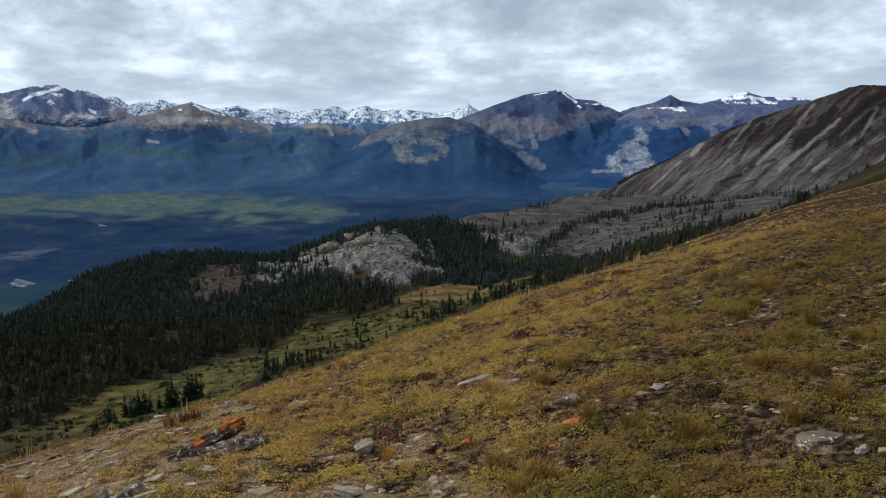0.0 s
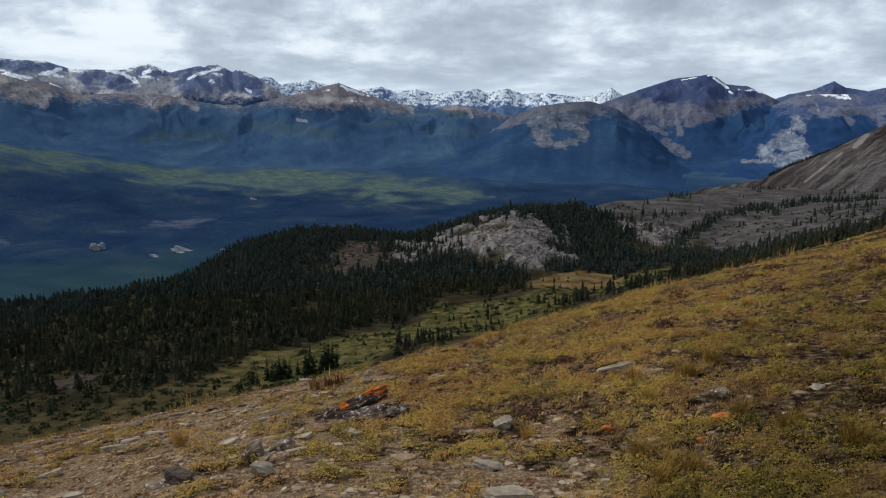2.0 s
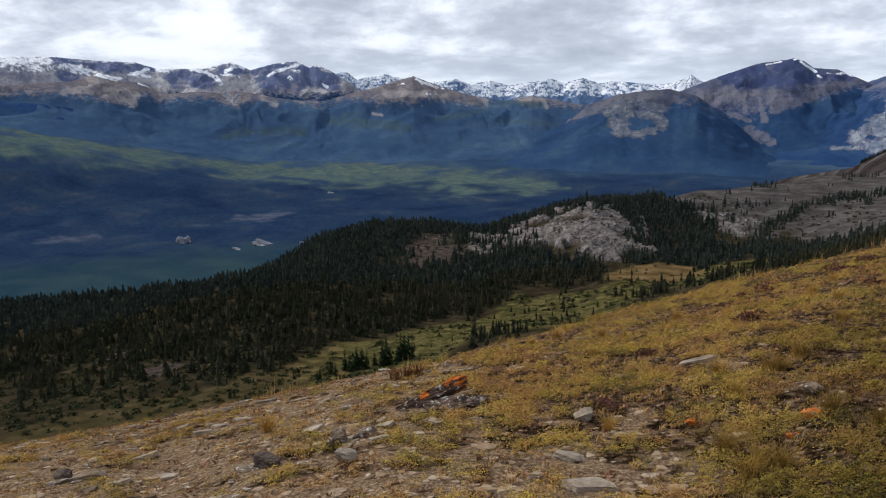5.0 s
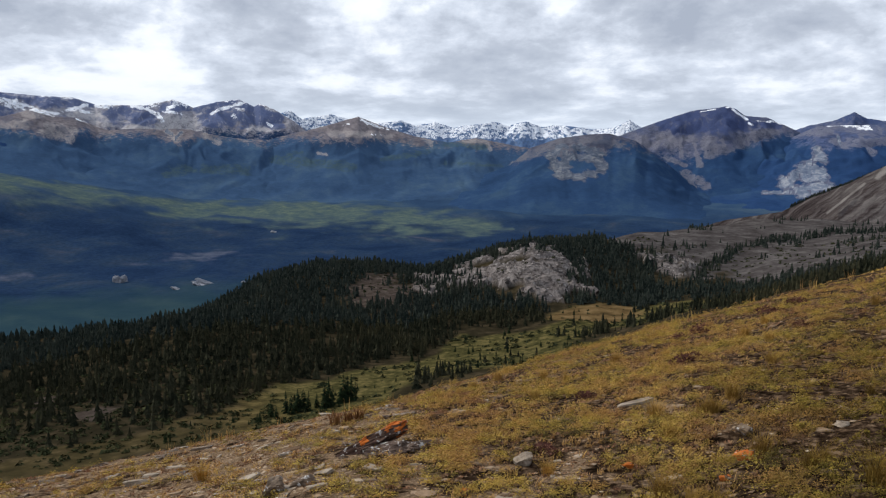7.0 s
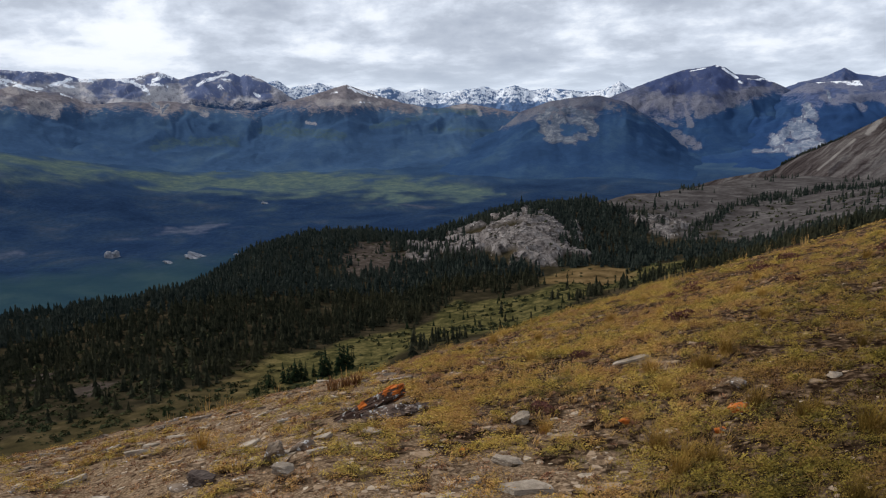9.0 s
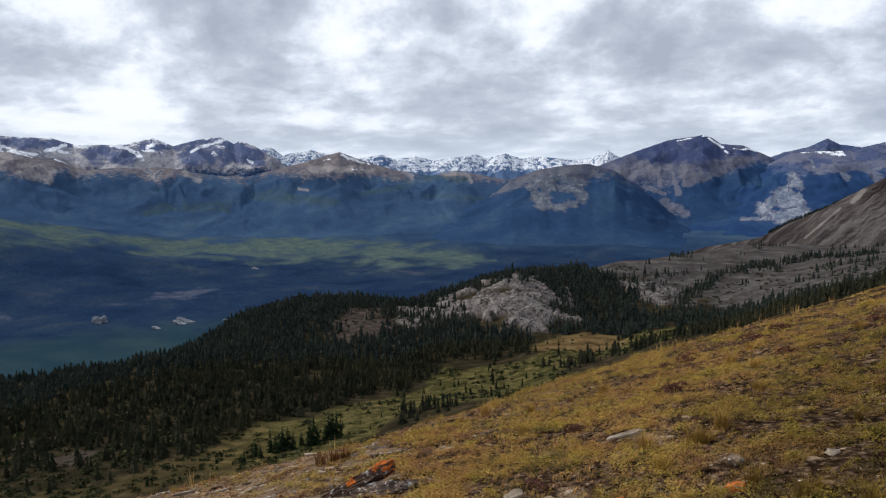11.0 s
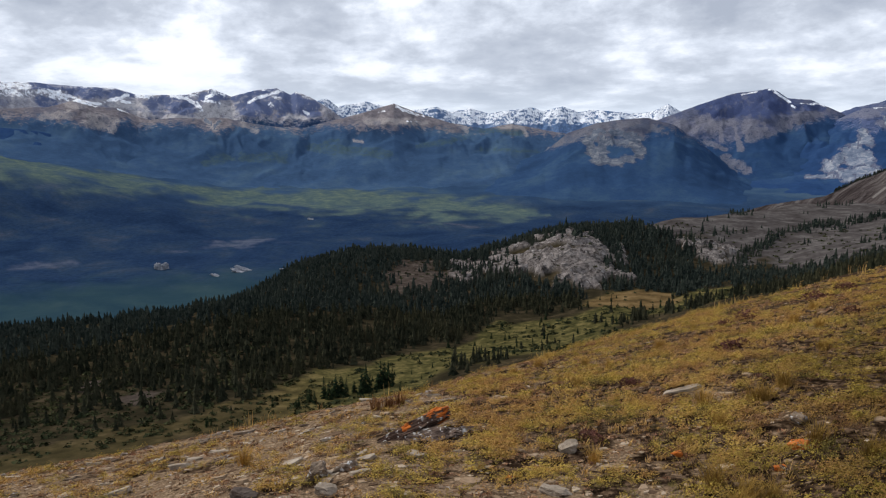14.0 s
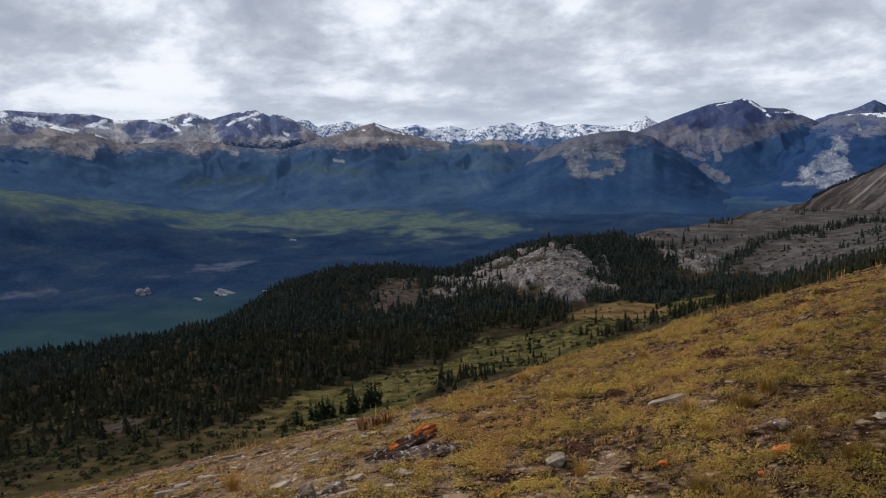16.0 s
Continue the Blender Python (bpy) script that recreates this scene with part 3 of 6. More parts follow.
# ---------------------------------------------------------------- mountains
def ranked(a):
    """The same pattern with its values spread evenly from 0 to 1."""
    out = np.empty(a.size)
    out[np.argsort(a, axis=None)] = np.linspace(0, 1, a.size)
    return out.reshape(a.shape)


def mountain(name, crest, r_crest, r_foot, foot_el, mat, label, relief=14, jag=5, shear=0.0, steps=0.09, rows=50, seed=0.0, power=1.25, back=260, attrs=False, wide=260.0, tree=((0, -0.5),), alpine=9.0, cliffs=(), pales=(), slides=(), sunlit_marks=(), snows=(), snow_from=9.0, slide_tone=0.0):
    """A range: its crest by bearing and height angle, its foot at a nearer distance; spurs and gullies run down its face."""
    c = np.array(crest)
    th = np.concatenate([np.arange(c[0, 0], min(-50, c[-1, 0]), 0.6), np.arange(max(-50, c[0, 0]), min(34, c[-1, 0]), steps), np.arange(max(34, c[0, 0]), c[-1, 0], 0.6)])
    el = np.interp(th, c[:, 0], c[:, 1])
    rc = r_crest + 60 * fbm(th / 3.0, seed, 1.0, 3) if r_crest > 2500 else np.full_like(th, r_crest)
    zc = rc * np.tan(np.radians(el)) + EYE + jag * fbm(th / 0.5, seed, 0.3, 4, 0.6)
    fe = np.interp(th, *np.array(foot_el).T) if isinstance(foot_el, list) else np.full_like(th, foot_el)
    rf = np.interp(th, *np.array(r_foot).T) if isinstance(r_foot, list) else np.full_like(th, r_foot)
    zf = np.minimum(rf * np.tan(np.radians(fe)) + EYE, zc - 4)
    gr = land_height(th, rf) - 3
    zf = np.where(np.full_like(th, r_crest) > 2500, np.minimum(gr, zc - 4), zf)
    v = np.linspace(0, 1, rows)
    vb = np.array([0.25, 0.6, 1.0])
    T, V = np.meshgrid(th, v)
    r = rf + (rc - rf) * V
    hgt = zc - zf
    body = np.sin(np.pi * np.clip(V, 0, 1) ** 0.8) ** 0.8
    if attrs:
        # chutes run aslant down the face
        E0 = np.degrees(np.arctan2(zf + hgt * V ** power - EYE, r))
        t2 = T - shear * E0 + 0.3 * fbm(T / 2.0, E0 / 2.0, seed, 3)
        g = ridged(t2 * 0.55, E0 * 0.10 + seed, seed * 1.7, 3, 0.5)
        lift = relief * (0.6 * g - 0.2)
    else:
        # spurs and corries of natural proportions, in the plan
        X, Y = r * np.sin(np.radians(T)) / wide, r * np.cos(np.radians(T)) / wide
        wx, wy = fbm(X * 0.7, Y * 0.7, seed + 20, 3), fbm(X * 0.7 + 9, Y * 0.7, seed + 30, 3)
        lift = np.minimum(relief, 0.3 * hgt + 2) * (1.0 * ridged(X + 0.5 * wx, Y + 0.5 * wy, seed, 5, 0.45) - 0.3) * (0.28 + 0.72 * smooth(V, 0.4, 0.8))
    z = zf + hgt * V ** power + body * lift
    # nothing on the face stands out above the crest
    lim = (zc - EYE) / rc
    z = np.minimum(z, (lim - 0.0006) * r + EYE + (V ** 3) * 0.0006 * r)
    z[0] -= 6
    Tb, Vb = np.meshgrid(th, vb)
    rb = np.minimum(rc + back * Vb, 4940)
    zb = zc - (hgt * 0.9 + 30) * Vb
    T, r, z = np.concatenate([T, Tb]), np.concatenate([r, rb]), np.concatenate([z, zb])
    a = np.radians(T)
    P = np.stack([r * np.sin(a), r * np.cos(a), z], -1).reshape(-1, 3)
    F = grid_faces(len(z), len(th))[:, ::-1]
    E = np.degrees(np.arctan2(z - EYE, r))

    ragged = 0.55 * fbm(T / 0.9 + 0.6 * E, E / 0.32, seed + 50, 5, 0.6)

    def marks(lines, wild=1.0):
        """Ragged stains round lines from one bearing and height angle to another, with a half width."""
        m = np.zeros_like(T)
        for t0, e0, t1, e1, h in lines:
            k = np.clip(((T - t0) * (t1 - t0) + (E - e0) * (e1 - e0)) / max((t1 - t0) ** 2 + (e1 - e0) ** 2, 1e-6), 0, 1)
            d = np.hypot((T - t0 - k * (t1 - t0)) * 0.8, E - e0 - k * (e1 - e0)) / h
            m = np.maximum(m, 1 - smooth(d + wild * ragged, 0.45, 1.55))
        return m

    drift = ranked(ridged(T / 0.75 + E * 0.8 + 0.5 * fbm(T * 1.5, E * 4, seed, 3), E / 0.24 - T * 0.35, seed + 70, 5, 0.7))
    steep = np.hypot(np.gradient(z, axis=0) / np.maximum(np.gradient(r, axis=0), 1.0), np.gradient(z, axis=1) / np.maximum(np.gradient(np.radians(T), axis=1) * r, 1.0))
    drift = ranked(drift + 0.7 * ranked(-steep))
    vein = ranked(ridged(T / 0.75 + 0.35 * fbm(T, E * 2.5, seed + 60, 3), E / 0.9, seed + 61, 5, 0.62) + 0.5 * fbm(T / 1.5, E / 0.5, seed + 62, 3))
    line = np.interp(T, *np.array(tree).T) + 0.38 * fbm(T / 2.2, E / 1.6, seed + 80, 4, 0.6) + 0.16 * fbm(T / 0.35, E / 0.5, seed + 81, 3)
    fall = smooth(E - snow_from, 0.0, 0.5)
    snow = np.maximum(fall * (0.2 + 0.9 * drift) * (1 - 0.7 * marks(cliffs)), marks([(a, b, c, d, 0.78 * e) for a, b, c, d, e in snows], 1.2) * (0.6 + 0.5 * drift))
    extra = dict(high=E - line, alpine=E - alpine - 0.3 * fbm(T / 1.4, E / 0.6, seed + 82, 4), cliff=marks(cliffs), pale=marks(pales), slide=marks(slides), sunlit=marks(sunlit_marks, 1.3), vein=vein, snow=snow)
    extra = {k: a.ravel() for k, a in extra.items()}
    if attrs:
        u = T - shear * E + 0.25 * fbm(T / 1.3, E / 1.3, seed, 3)
        chute = ranked(ridged(u * 0.8, E * 0.16 + seed, seed * 1.7, 5, 0.62) + 0.35 * fbm(u * 4.0, E * 0.6, seed + 3, 4, 0.6))
        crag = ranked(ridged(u * 1.6, E * 0.9, seed + 6, 4, 0.6)) * smooth(E, -3.0, -1.6) * (1 - smooth(E, 0.2, 1.2))
        apron = smooth(-E + 0.35 * fbm(T / 1.2, E, seed + 4, 3), 0.9, 2.6)
        thin = lambda lines: [(a, b, c, d, 0.55 * e) for a, b, c, d, e in lines]
        fine = ranked(ridged(u * 3.2, E * 0.5, seed + 8, 4, 0.65))
        gg = 0.24 + 0.34 * (chute - 0.5) + 0.26 * (fine - 0.5) + 0.24 * apron + 0.45 * marks(thin(pales), 0.7) - 0.30 * marks(thin(cliffs), 0.9) * (0.4 + fine) - 0.3 * smooth(crag, 0.7, 0.95) - 0.10 * smooth(E, 0.2, 1.8) - 0.16 * (1 - smooth(T, 14, 19))
        extra = dict(gully=np.clip(gg, 0, 1).ravel())
    base = new(name)
    face = new("slope", mesh_from("slope", P, F, mat, True, extra))
    face.parent = base

    def shell(kind, field, level, mt, up, words):
        """The faces on which a field is high, as a thin sheet of their own over the slope."""
        f = np.asarray(field).ravel()
        pick = F[f[F].mean(1) > level]
        if len(pick) < 12:
            return
        used, inv = np.unique(pick, return_inverse=True)
        ob = new(kind, mesh_from(kind, P[used] + (0, 0, up), inv.reshape(-1, 4), mt, True))
        ob.parent = base
        tagged(ob, words, kind="stuff")

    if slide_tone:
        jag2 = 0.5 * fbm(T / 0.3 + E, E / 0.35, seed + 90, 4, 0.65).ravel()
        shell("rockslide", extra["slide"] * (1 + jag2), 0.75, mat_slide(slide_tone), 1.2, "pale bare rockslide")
    if snows or snow_from < 5:
        shell("snowfield", extra["snow"] * (1 + 0.9 * fbm(T / 0.22 + E, E / 0.13, seed + 91, 3, 0.7).ravel()), 0.90, mat_snow(), 1.0, "patchy white snow")
    return tagged(base, label, "mountain", "ranges across the valley")


SHARED = {}


def mat_snow():
    def build(nt, geo):
        n = noise_tex(nt, 0.05, 6, 0.65, geo.outputs["Position"])
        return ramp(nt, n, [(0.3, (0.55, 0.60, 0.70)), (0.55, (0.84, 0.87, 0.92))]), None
    if "snow" not in SHARED:
        SHARED["snow"] = material("snow", build, 0.8)
    return SHARED["snow"]


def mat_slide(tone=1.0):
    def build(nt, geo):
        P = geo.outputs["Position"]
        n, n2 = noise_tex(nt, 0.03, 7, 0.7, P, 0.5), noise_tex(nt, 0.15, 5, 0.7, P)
        # greys leaned to blue, to sit in the slopes' painted haze
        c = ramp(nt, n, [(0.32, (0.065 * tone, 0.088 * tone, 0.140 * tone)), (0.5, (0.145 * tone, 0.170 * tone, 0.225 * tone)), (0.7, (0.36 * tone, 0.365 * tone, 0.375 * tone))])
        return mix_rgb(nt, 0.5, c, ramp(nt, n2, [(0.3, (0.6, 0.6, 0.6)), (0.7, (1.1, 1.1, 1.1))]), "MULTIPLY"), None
    key = "slide %.1f" % tone
    if key not in SHARED:
        SHARED[key] = material("rockslide", build, 0.95)
    return SHARED[key]


# crest of the scree mountain: bearing, height angle
SCREE_CREST = [(5, -6.9)] + [(8.5, -5.64), (12.1, -4.9), (13.7, -3.95), (16.0, -2.85), (17.8, -1.77), (19.6, -0.76), (21.4, -0.0), (23.7, 0.8), (26.0, 1.57), (27.0, 1.99), (27.9, 2.18), (29.1, 2.08)] + [(33, 1.5), (40, 2.2), (55, 1.0), (70, -3)]


def make_mountains():
    # haze blue and cloud shade are put into these range colours
    hazy_wood = (0.022, 0.050, 0.116)
    m_left = mat_mountain("left_massif", hazy_wood, (0.235, 0.225, 0.250), (0.260, 0.260, 0.300), (0.070, 0.098, 0.200), (0.60, 0.58, 0.59))
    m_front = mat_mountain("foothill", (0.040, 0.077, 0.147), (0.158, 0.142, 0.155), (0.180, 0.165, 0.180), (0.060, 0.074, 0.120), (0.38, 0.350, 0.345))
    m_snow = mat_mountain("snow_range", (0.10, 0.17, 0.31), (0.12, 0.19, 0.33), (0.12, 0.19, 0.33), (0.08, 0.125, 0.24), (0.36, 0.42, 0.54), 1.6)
    # rock and cliff darkened here: the shaded summit is in the colour
    m_dark = mat_mountain("dark_peak", hazy_wood, (0.080, 0.090, 0.140), (0.055, 0.068, 0.130), (0.040, 0.056, 0.128), (0.185, 0.185, 0.225))
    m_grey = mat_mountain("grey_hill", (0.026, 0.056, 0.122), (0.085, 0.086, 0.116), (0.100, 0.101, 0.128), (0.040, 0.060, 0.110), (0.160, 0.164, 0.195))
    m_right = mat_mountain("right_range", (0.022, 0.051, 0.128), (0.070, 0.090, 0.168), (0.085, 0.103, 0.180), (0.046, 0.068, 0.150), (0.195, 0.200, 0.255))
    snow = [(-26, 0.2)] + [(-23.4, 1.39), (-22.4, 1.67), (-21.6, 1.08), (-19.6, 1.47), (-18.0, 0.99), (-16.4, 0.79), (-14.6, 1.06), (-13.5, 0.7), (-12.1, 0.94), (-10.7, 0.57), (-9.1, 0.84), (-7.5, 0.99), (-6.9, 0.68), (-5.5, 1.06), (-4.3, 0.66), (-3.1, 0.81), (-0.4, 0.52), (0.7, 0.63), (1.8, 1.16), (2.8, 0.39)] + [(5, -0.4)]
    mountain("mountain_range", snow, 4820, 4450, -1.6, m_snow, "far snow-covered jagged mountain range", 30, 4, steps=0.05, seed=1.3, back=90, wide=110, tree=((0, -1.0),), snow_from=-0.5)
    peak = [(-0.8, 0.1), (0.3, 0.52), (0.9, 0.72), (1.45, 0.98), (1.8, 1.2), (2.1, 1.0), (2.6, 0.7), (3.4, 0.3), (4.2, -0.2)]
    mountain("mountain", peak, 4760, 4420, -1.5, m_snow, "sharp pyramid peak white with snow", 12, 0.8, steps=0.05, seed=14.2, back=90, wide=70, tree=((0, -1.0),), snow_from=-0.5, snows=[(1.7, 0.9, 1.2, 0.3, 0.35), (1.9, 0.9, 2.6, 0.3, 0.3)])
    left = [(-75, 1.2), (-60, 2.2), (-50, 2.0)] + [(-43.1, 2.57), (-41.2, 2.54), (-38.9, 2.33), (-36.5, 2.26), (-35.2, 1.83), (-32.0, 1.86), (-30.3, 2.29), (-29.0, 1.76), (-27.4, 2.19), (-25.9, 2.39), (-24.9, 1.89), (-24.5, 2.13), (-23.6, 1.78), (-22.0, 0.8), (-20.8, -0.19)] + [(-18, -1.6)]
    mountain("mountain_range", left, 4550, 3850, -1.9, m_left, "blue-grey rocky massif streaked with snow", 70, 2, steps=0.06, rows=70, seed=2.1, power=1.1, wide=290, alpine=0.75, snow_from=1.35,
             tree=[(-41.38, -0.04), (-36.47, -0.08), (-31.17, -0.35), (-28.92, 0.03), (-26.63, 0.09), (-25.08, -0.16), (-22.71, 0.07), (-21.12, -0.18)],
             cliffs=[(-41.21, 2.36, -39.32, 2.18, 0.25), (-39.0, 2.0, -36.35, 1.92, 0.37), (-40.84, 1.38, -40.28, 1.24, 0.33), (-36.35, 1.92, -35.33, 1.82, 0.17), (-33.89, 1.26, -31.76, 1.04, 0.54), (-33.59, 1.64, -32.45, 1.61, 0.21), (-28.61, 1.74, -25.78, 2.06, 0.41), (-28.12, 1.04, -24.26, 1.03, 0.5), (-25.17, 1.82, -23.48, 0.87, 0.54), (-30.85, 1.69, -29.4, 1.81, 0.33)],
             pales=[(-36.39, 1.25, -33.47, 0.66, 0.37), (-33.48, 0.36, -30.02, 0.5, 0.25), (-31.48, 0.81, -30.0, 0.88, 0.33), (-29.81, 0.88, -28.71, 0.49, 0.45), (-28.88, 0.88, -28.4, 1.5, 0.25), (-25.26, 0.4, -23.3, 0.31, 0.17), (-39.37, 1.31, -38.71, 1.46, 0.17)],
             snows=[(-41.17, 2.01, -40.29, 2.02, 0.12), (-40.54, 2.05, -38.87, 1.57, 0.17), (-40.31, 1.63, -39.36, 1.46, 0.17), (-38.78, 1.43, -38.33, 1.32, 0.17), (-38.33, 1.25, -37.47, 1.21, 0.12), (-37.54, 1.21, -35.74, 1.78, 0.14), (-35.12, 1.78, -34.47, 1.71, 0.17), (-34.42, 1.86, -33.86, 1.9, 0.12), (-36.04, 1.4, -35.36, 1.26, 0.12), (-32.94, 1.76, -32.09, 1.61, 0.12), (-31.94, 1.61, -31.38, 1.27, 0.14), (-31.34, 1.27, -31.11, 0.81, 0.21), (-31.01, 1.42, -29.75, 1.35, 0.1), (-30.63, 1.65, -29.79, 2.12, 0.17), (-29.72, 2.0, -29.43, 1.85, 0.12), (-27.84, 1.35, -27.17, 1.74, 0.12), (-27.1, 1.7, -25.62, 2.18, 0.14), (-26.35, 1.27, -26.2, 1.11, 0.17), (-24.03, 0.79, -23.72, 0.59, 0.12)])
    front = [(-75, 0), (-60, 1.0), (-50, 0.9), (-44, 0.8)] + [(-41.3, 0.98), (-40.67, 0.99), (-39.87, 1.17), (-38.81, 1.5), (-38.33, 1.36), (-37.82, 1.07), (-37.08, 1.0), (-36.41, 1.0), (-35.91, 0.74), (-35.24, 0.4), (-34.38, 0.13), (-33.34, -0.25), (-32.11, -0.88)] + [(-30, -2.2), (-28, -3.4)]
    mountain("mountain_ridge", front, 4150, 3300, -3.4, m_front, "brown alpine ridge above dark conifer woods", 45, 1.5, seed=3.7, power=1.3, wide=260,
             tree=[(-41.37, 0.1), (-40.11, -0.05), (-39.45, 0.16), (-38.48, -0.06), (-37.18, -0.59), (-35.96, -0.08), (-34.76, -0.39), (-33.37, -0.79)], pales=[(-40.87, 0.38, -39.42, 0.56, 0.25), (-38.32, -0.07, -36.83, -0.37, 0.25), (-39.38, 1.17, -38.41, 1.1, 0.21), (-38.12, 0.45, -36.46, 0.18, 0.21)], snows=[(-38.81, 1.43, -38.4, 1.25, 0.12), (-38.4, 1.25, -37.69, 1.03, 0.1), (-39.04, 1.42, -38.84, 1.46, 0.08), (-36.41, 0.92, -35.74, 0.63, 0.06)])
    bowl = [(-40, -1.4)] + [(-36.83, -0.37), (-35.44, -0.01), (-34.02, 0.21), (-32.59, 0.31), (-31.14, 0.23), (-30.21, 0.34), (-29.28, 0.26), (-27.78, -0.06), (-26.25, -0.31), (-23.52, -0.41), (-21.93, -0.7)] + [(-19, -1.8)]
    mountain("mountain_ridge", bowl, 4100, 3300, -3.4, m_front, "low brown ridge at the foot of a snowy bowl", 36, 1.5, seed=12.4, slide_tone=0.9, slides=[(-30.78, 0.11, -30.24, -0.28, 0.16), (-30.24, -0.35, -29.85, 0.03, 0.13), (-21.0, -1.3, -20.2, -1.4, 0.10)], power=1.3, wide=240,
             tree=[(-36.85, -0.74), (-34.05, -0.25), (-32.61, -0.11), (-31.17, -0.42), (-30.07, -0.59), (-28.93, -0.36), (-27.42, -0.65), (-25.09, -0.47), (-21.94, -0.98)], pales=[(-30.78, 0.11, -30.24, -0.28, 0.21), (-30.24, -0.35, -29.85, 0.03, 0.17), (-28.36, -0.13, -27.42, -0.61, 0.21)], sunlit_marks=[(-28.27, -2.5, -25.56, -2.55, 0.33), (-23.56, -1.77, -17.92, -2.32, 0.29), (-22.76, -1.46, -21.63, -1.27, 0.12), (-15.86, -1.73, -12.55, -1.22, 0.17), (-11.32, -1.96, -7.19, -2.14, 0.12), (-30.92, -2.84, -29.4, -2.4, 0.33), (-11.31, -0.57, -8.43, -0.79, 0.21)])
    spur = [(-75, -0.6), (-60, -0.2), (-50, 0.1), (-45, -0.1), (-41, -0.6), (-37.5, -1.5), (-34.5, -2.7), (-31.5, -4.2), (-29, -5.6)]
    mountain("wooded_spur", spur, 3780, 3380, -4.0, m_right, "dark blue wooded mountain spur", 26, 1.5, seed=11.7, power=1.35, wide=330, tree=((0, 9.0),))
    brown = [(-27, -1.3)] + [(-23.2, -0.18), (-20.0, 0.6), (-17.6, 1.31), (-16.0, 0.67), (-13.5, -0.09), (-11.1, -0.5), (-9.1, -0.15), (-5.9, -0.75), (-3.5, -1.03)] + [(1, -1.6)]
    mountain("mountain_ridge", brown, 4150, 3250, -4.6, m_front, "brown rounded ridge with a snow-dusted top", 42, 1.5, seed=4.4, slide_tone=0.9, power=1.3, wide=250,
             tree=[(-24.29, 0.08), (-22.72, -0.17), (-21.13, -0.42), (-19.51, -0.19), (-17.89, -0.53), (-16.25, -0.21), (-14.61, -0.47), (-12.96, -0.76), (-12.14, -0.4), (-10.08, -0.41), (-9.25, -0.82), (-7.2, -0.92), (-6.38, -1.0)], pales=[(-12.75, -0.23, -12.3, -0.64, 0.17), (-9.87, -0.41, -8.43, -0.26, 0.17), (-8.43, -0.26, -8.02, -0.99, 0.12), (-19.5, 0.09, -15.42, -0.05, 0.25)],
             snows=[(-17.85, 1.26, -17.37, 1.21, 0.06), (-17.53, 1.17, -16.88, 0.85, 0.12), (-16.96, 0.85, -15.83, 0.48, 0.12), (-15.83, 0.44, -13.37, 0.26, 0.07), (-18.76, 0.69, -18.27, 0.77, 0.06), (-16.65, 0.03, -15.92, -0.01, 0.06)], sunlit_marks=[(-28.27, -2.5, -25.56, -2.55, 0.33), (-23.56, -1.77, -17.92, -2.32, 0.29), (-22.76, -1.46, -21.63, -1.27, 0.12), (-15.86, -1.73, -12.55, -1.22, 0.17), (-11.32, -1.96, -7.19, -2.14, 0.12), (-30.92, -2.84, -29.4, -2.4, 0.33), (-11.31, -0.57, -8.43, -0.79, 0.21)], slides=[(-6.58, -2.14, -5.43, -2.02, 0.12), (-6.38, -1.9, -6.21, -2.06, 0.12), (-20.5, -1.32, -19.86, -1.45, 0.1), (-24.71, -0.72, -24.24, -0.76, 0.08)])
    dark = [(-4, -1.2)] + [(0.7, -0.07), (2.3, 0.53), (3.9, 1.13), (6.0, 1.84), (7.6, 2.02), (8.2, 2.14), (8.8, 1.94), (9.4, 1.5), (10.8, 1.37), (11.7, 0.97), (13.1, 0.29)] + [(16, -0.6), (20, -2)]
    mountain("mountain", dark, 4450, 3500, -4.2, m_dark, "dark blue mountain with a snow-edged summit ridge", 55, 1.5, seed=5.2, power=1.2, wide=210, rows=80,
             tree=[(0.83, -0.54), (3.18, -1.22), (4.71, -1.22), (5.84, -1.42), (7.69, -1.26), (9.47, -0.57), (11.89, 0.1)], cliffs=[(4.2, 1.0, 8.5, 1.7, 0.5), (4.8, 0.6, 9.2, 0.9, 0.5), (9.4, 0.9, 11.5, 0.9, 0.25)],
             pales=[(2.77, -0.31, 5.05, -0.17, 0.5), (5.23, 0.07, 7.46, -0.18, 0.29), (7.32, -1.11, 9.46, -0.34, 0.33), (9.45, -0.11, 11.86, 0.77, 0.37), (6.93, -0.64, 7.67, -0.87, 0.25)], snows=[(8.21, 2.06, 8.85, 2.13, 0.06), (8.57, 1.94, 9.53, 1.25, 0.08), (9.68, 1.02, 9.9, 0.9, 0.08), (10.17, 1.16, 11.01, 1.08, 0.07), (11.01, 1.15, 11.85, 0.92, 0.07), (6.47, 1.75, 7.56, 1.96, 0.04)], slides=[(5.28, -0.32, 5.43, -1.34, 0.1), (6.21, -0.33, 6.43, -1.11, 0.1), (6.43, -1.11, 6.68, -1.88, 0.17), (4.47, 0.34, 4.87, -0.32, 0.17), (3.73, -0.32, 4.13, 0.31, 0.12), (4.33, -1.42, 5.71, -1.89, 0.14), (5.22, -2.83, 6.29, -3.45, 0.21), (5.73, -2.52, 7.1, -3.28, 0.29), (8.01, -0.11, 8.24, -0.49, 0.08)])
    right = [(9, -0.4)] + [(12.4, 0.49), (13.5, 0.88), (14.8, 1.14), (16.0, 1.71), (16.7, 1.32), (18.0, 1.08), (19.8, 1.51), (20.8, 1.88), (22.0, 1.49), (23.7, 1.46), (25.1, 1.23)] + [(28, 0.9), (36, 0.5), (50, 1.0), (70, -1)]
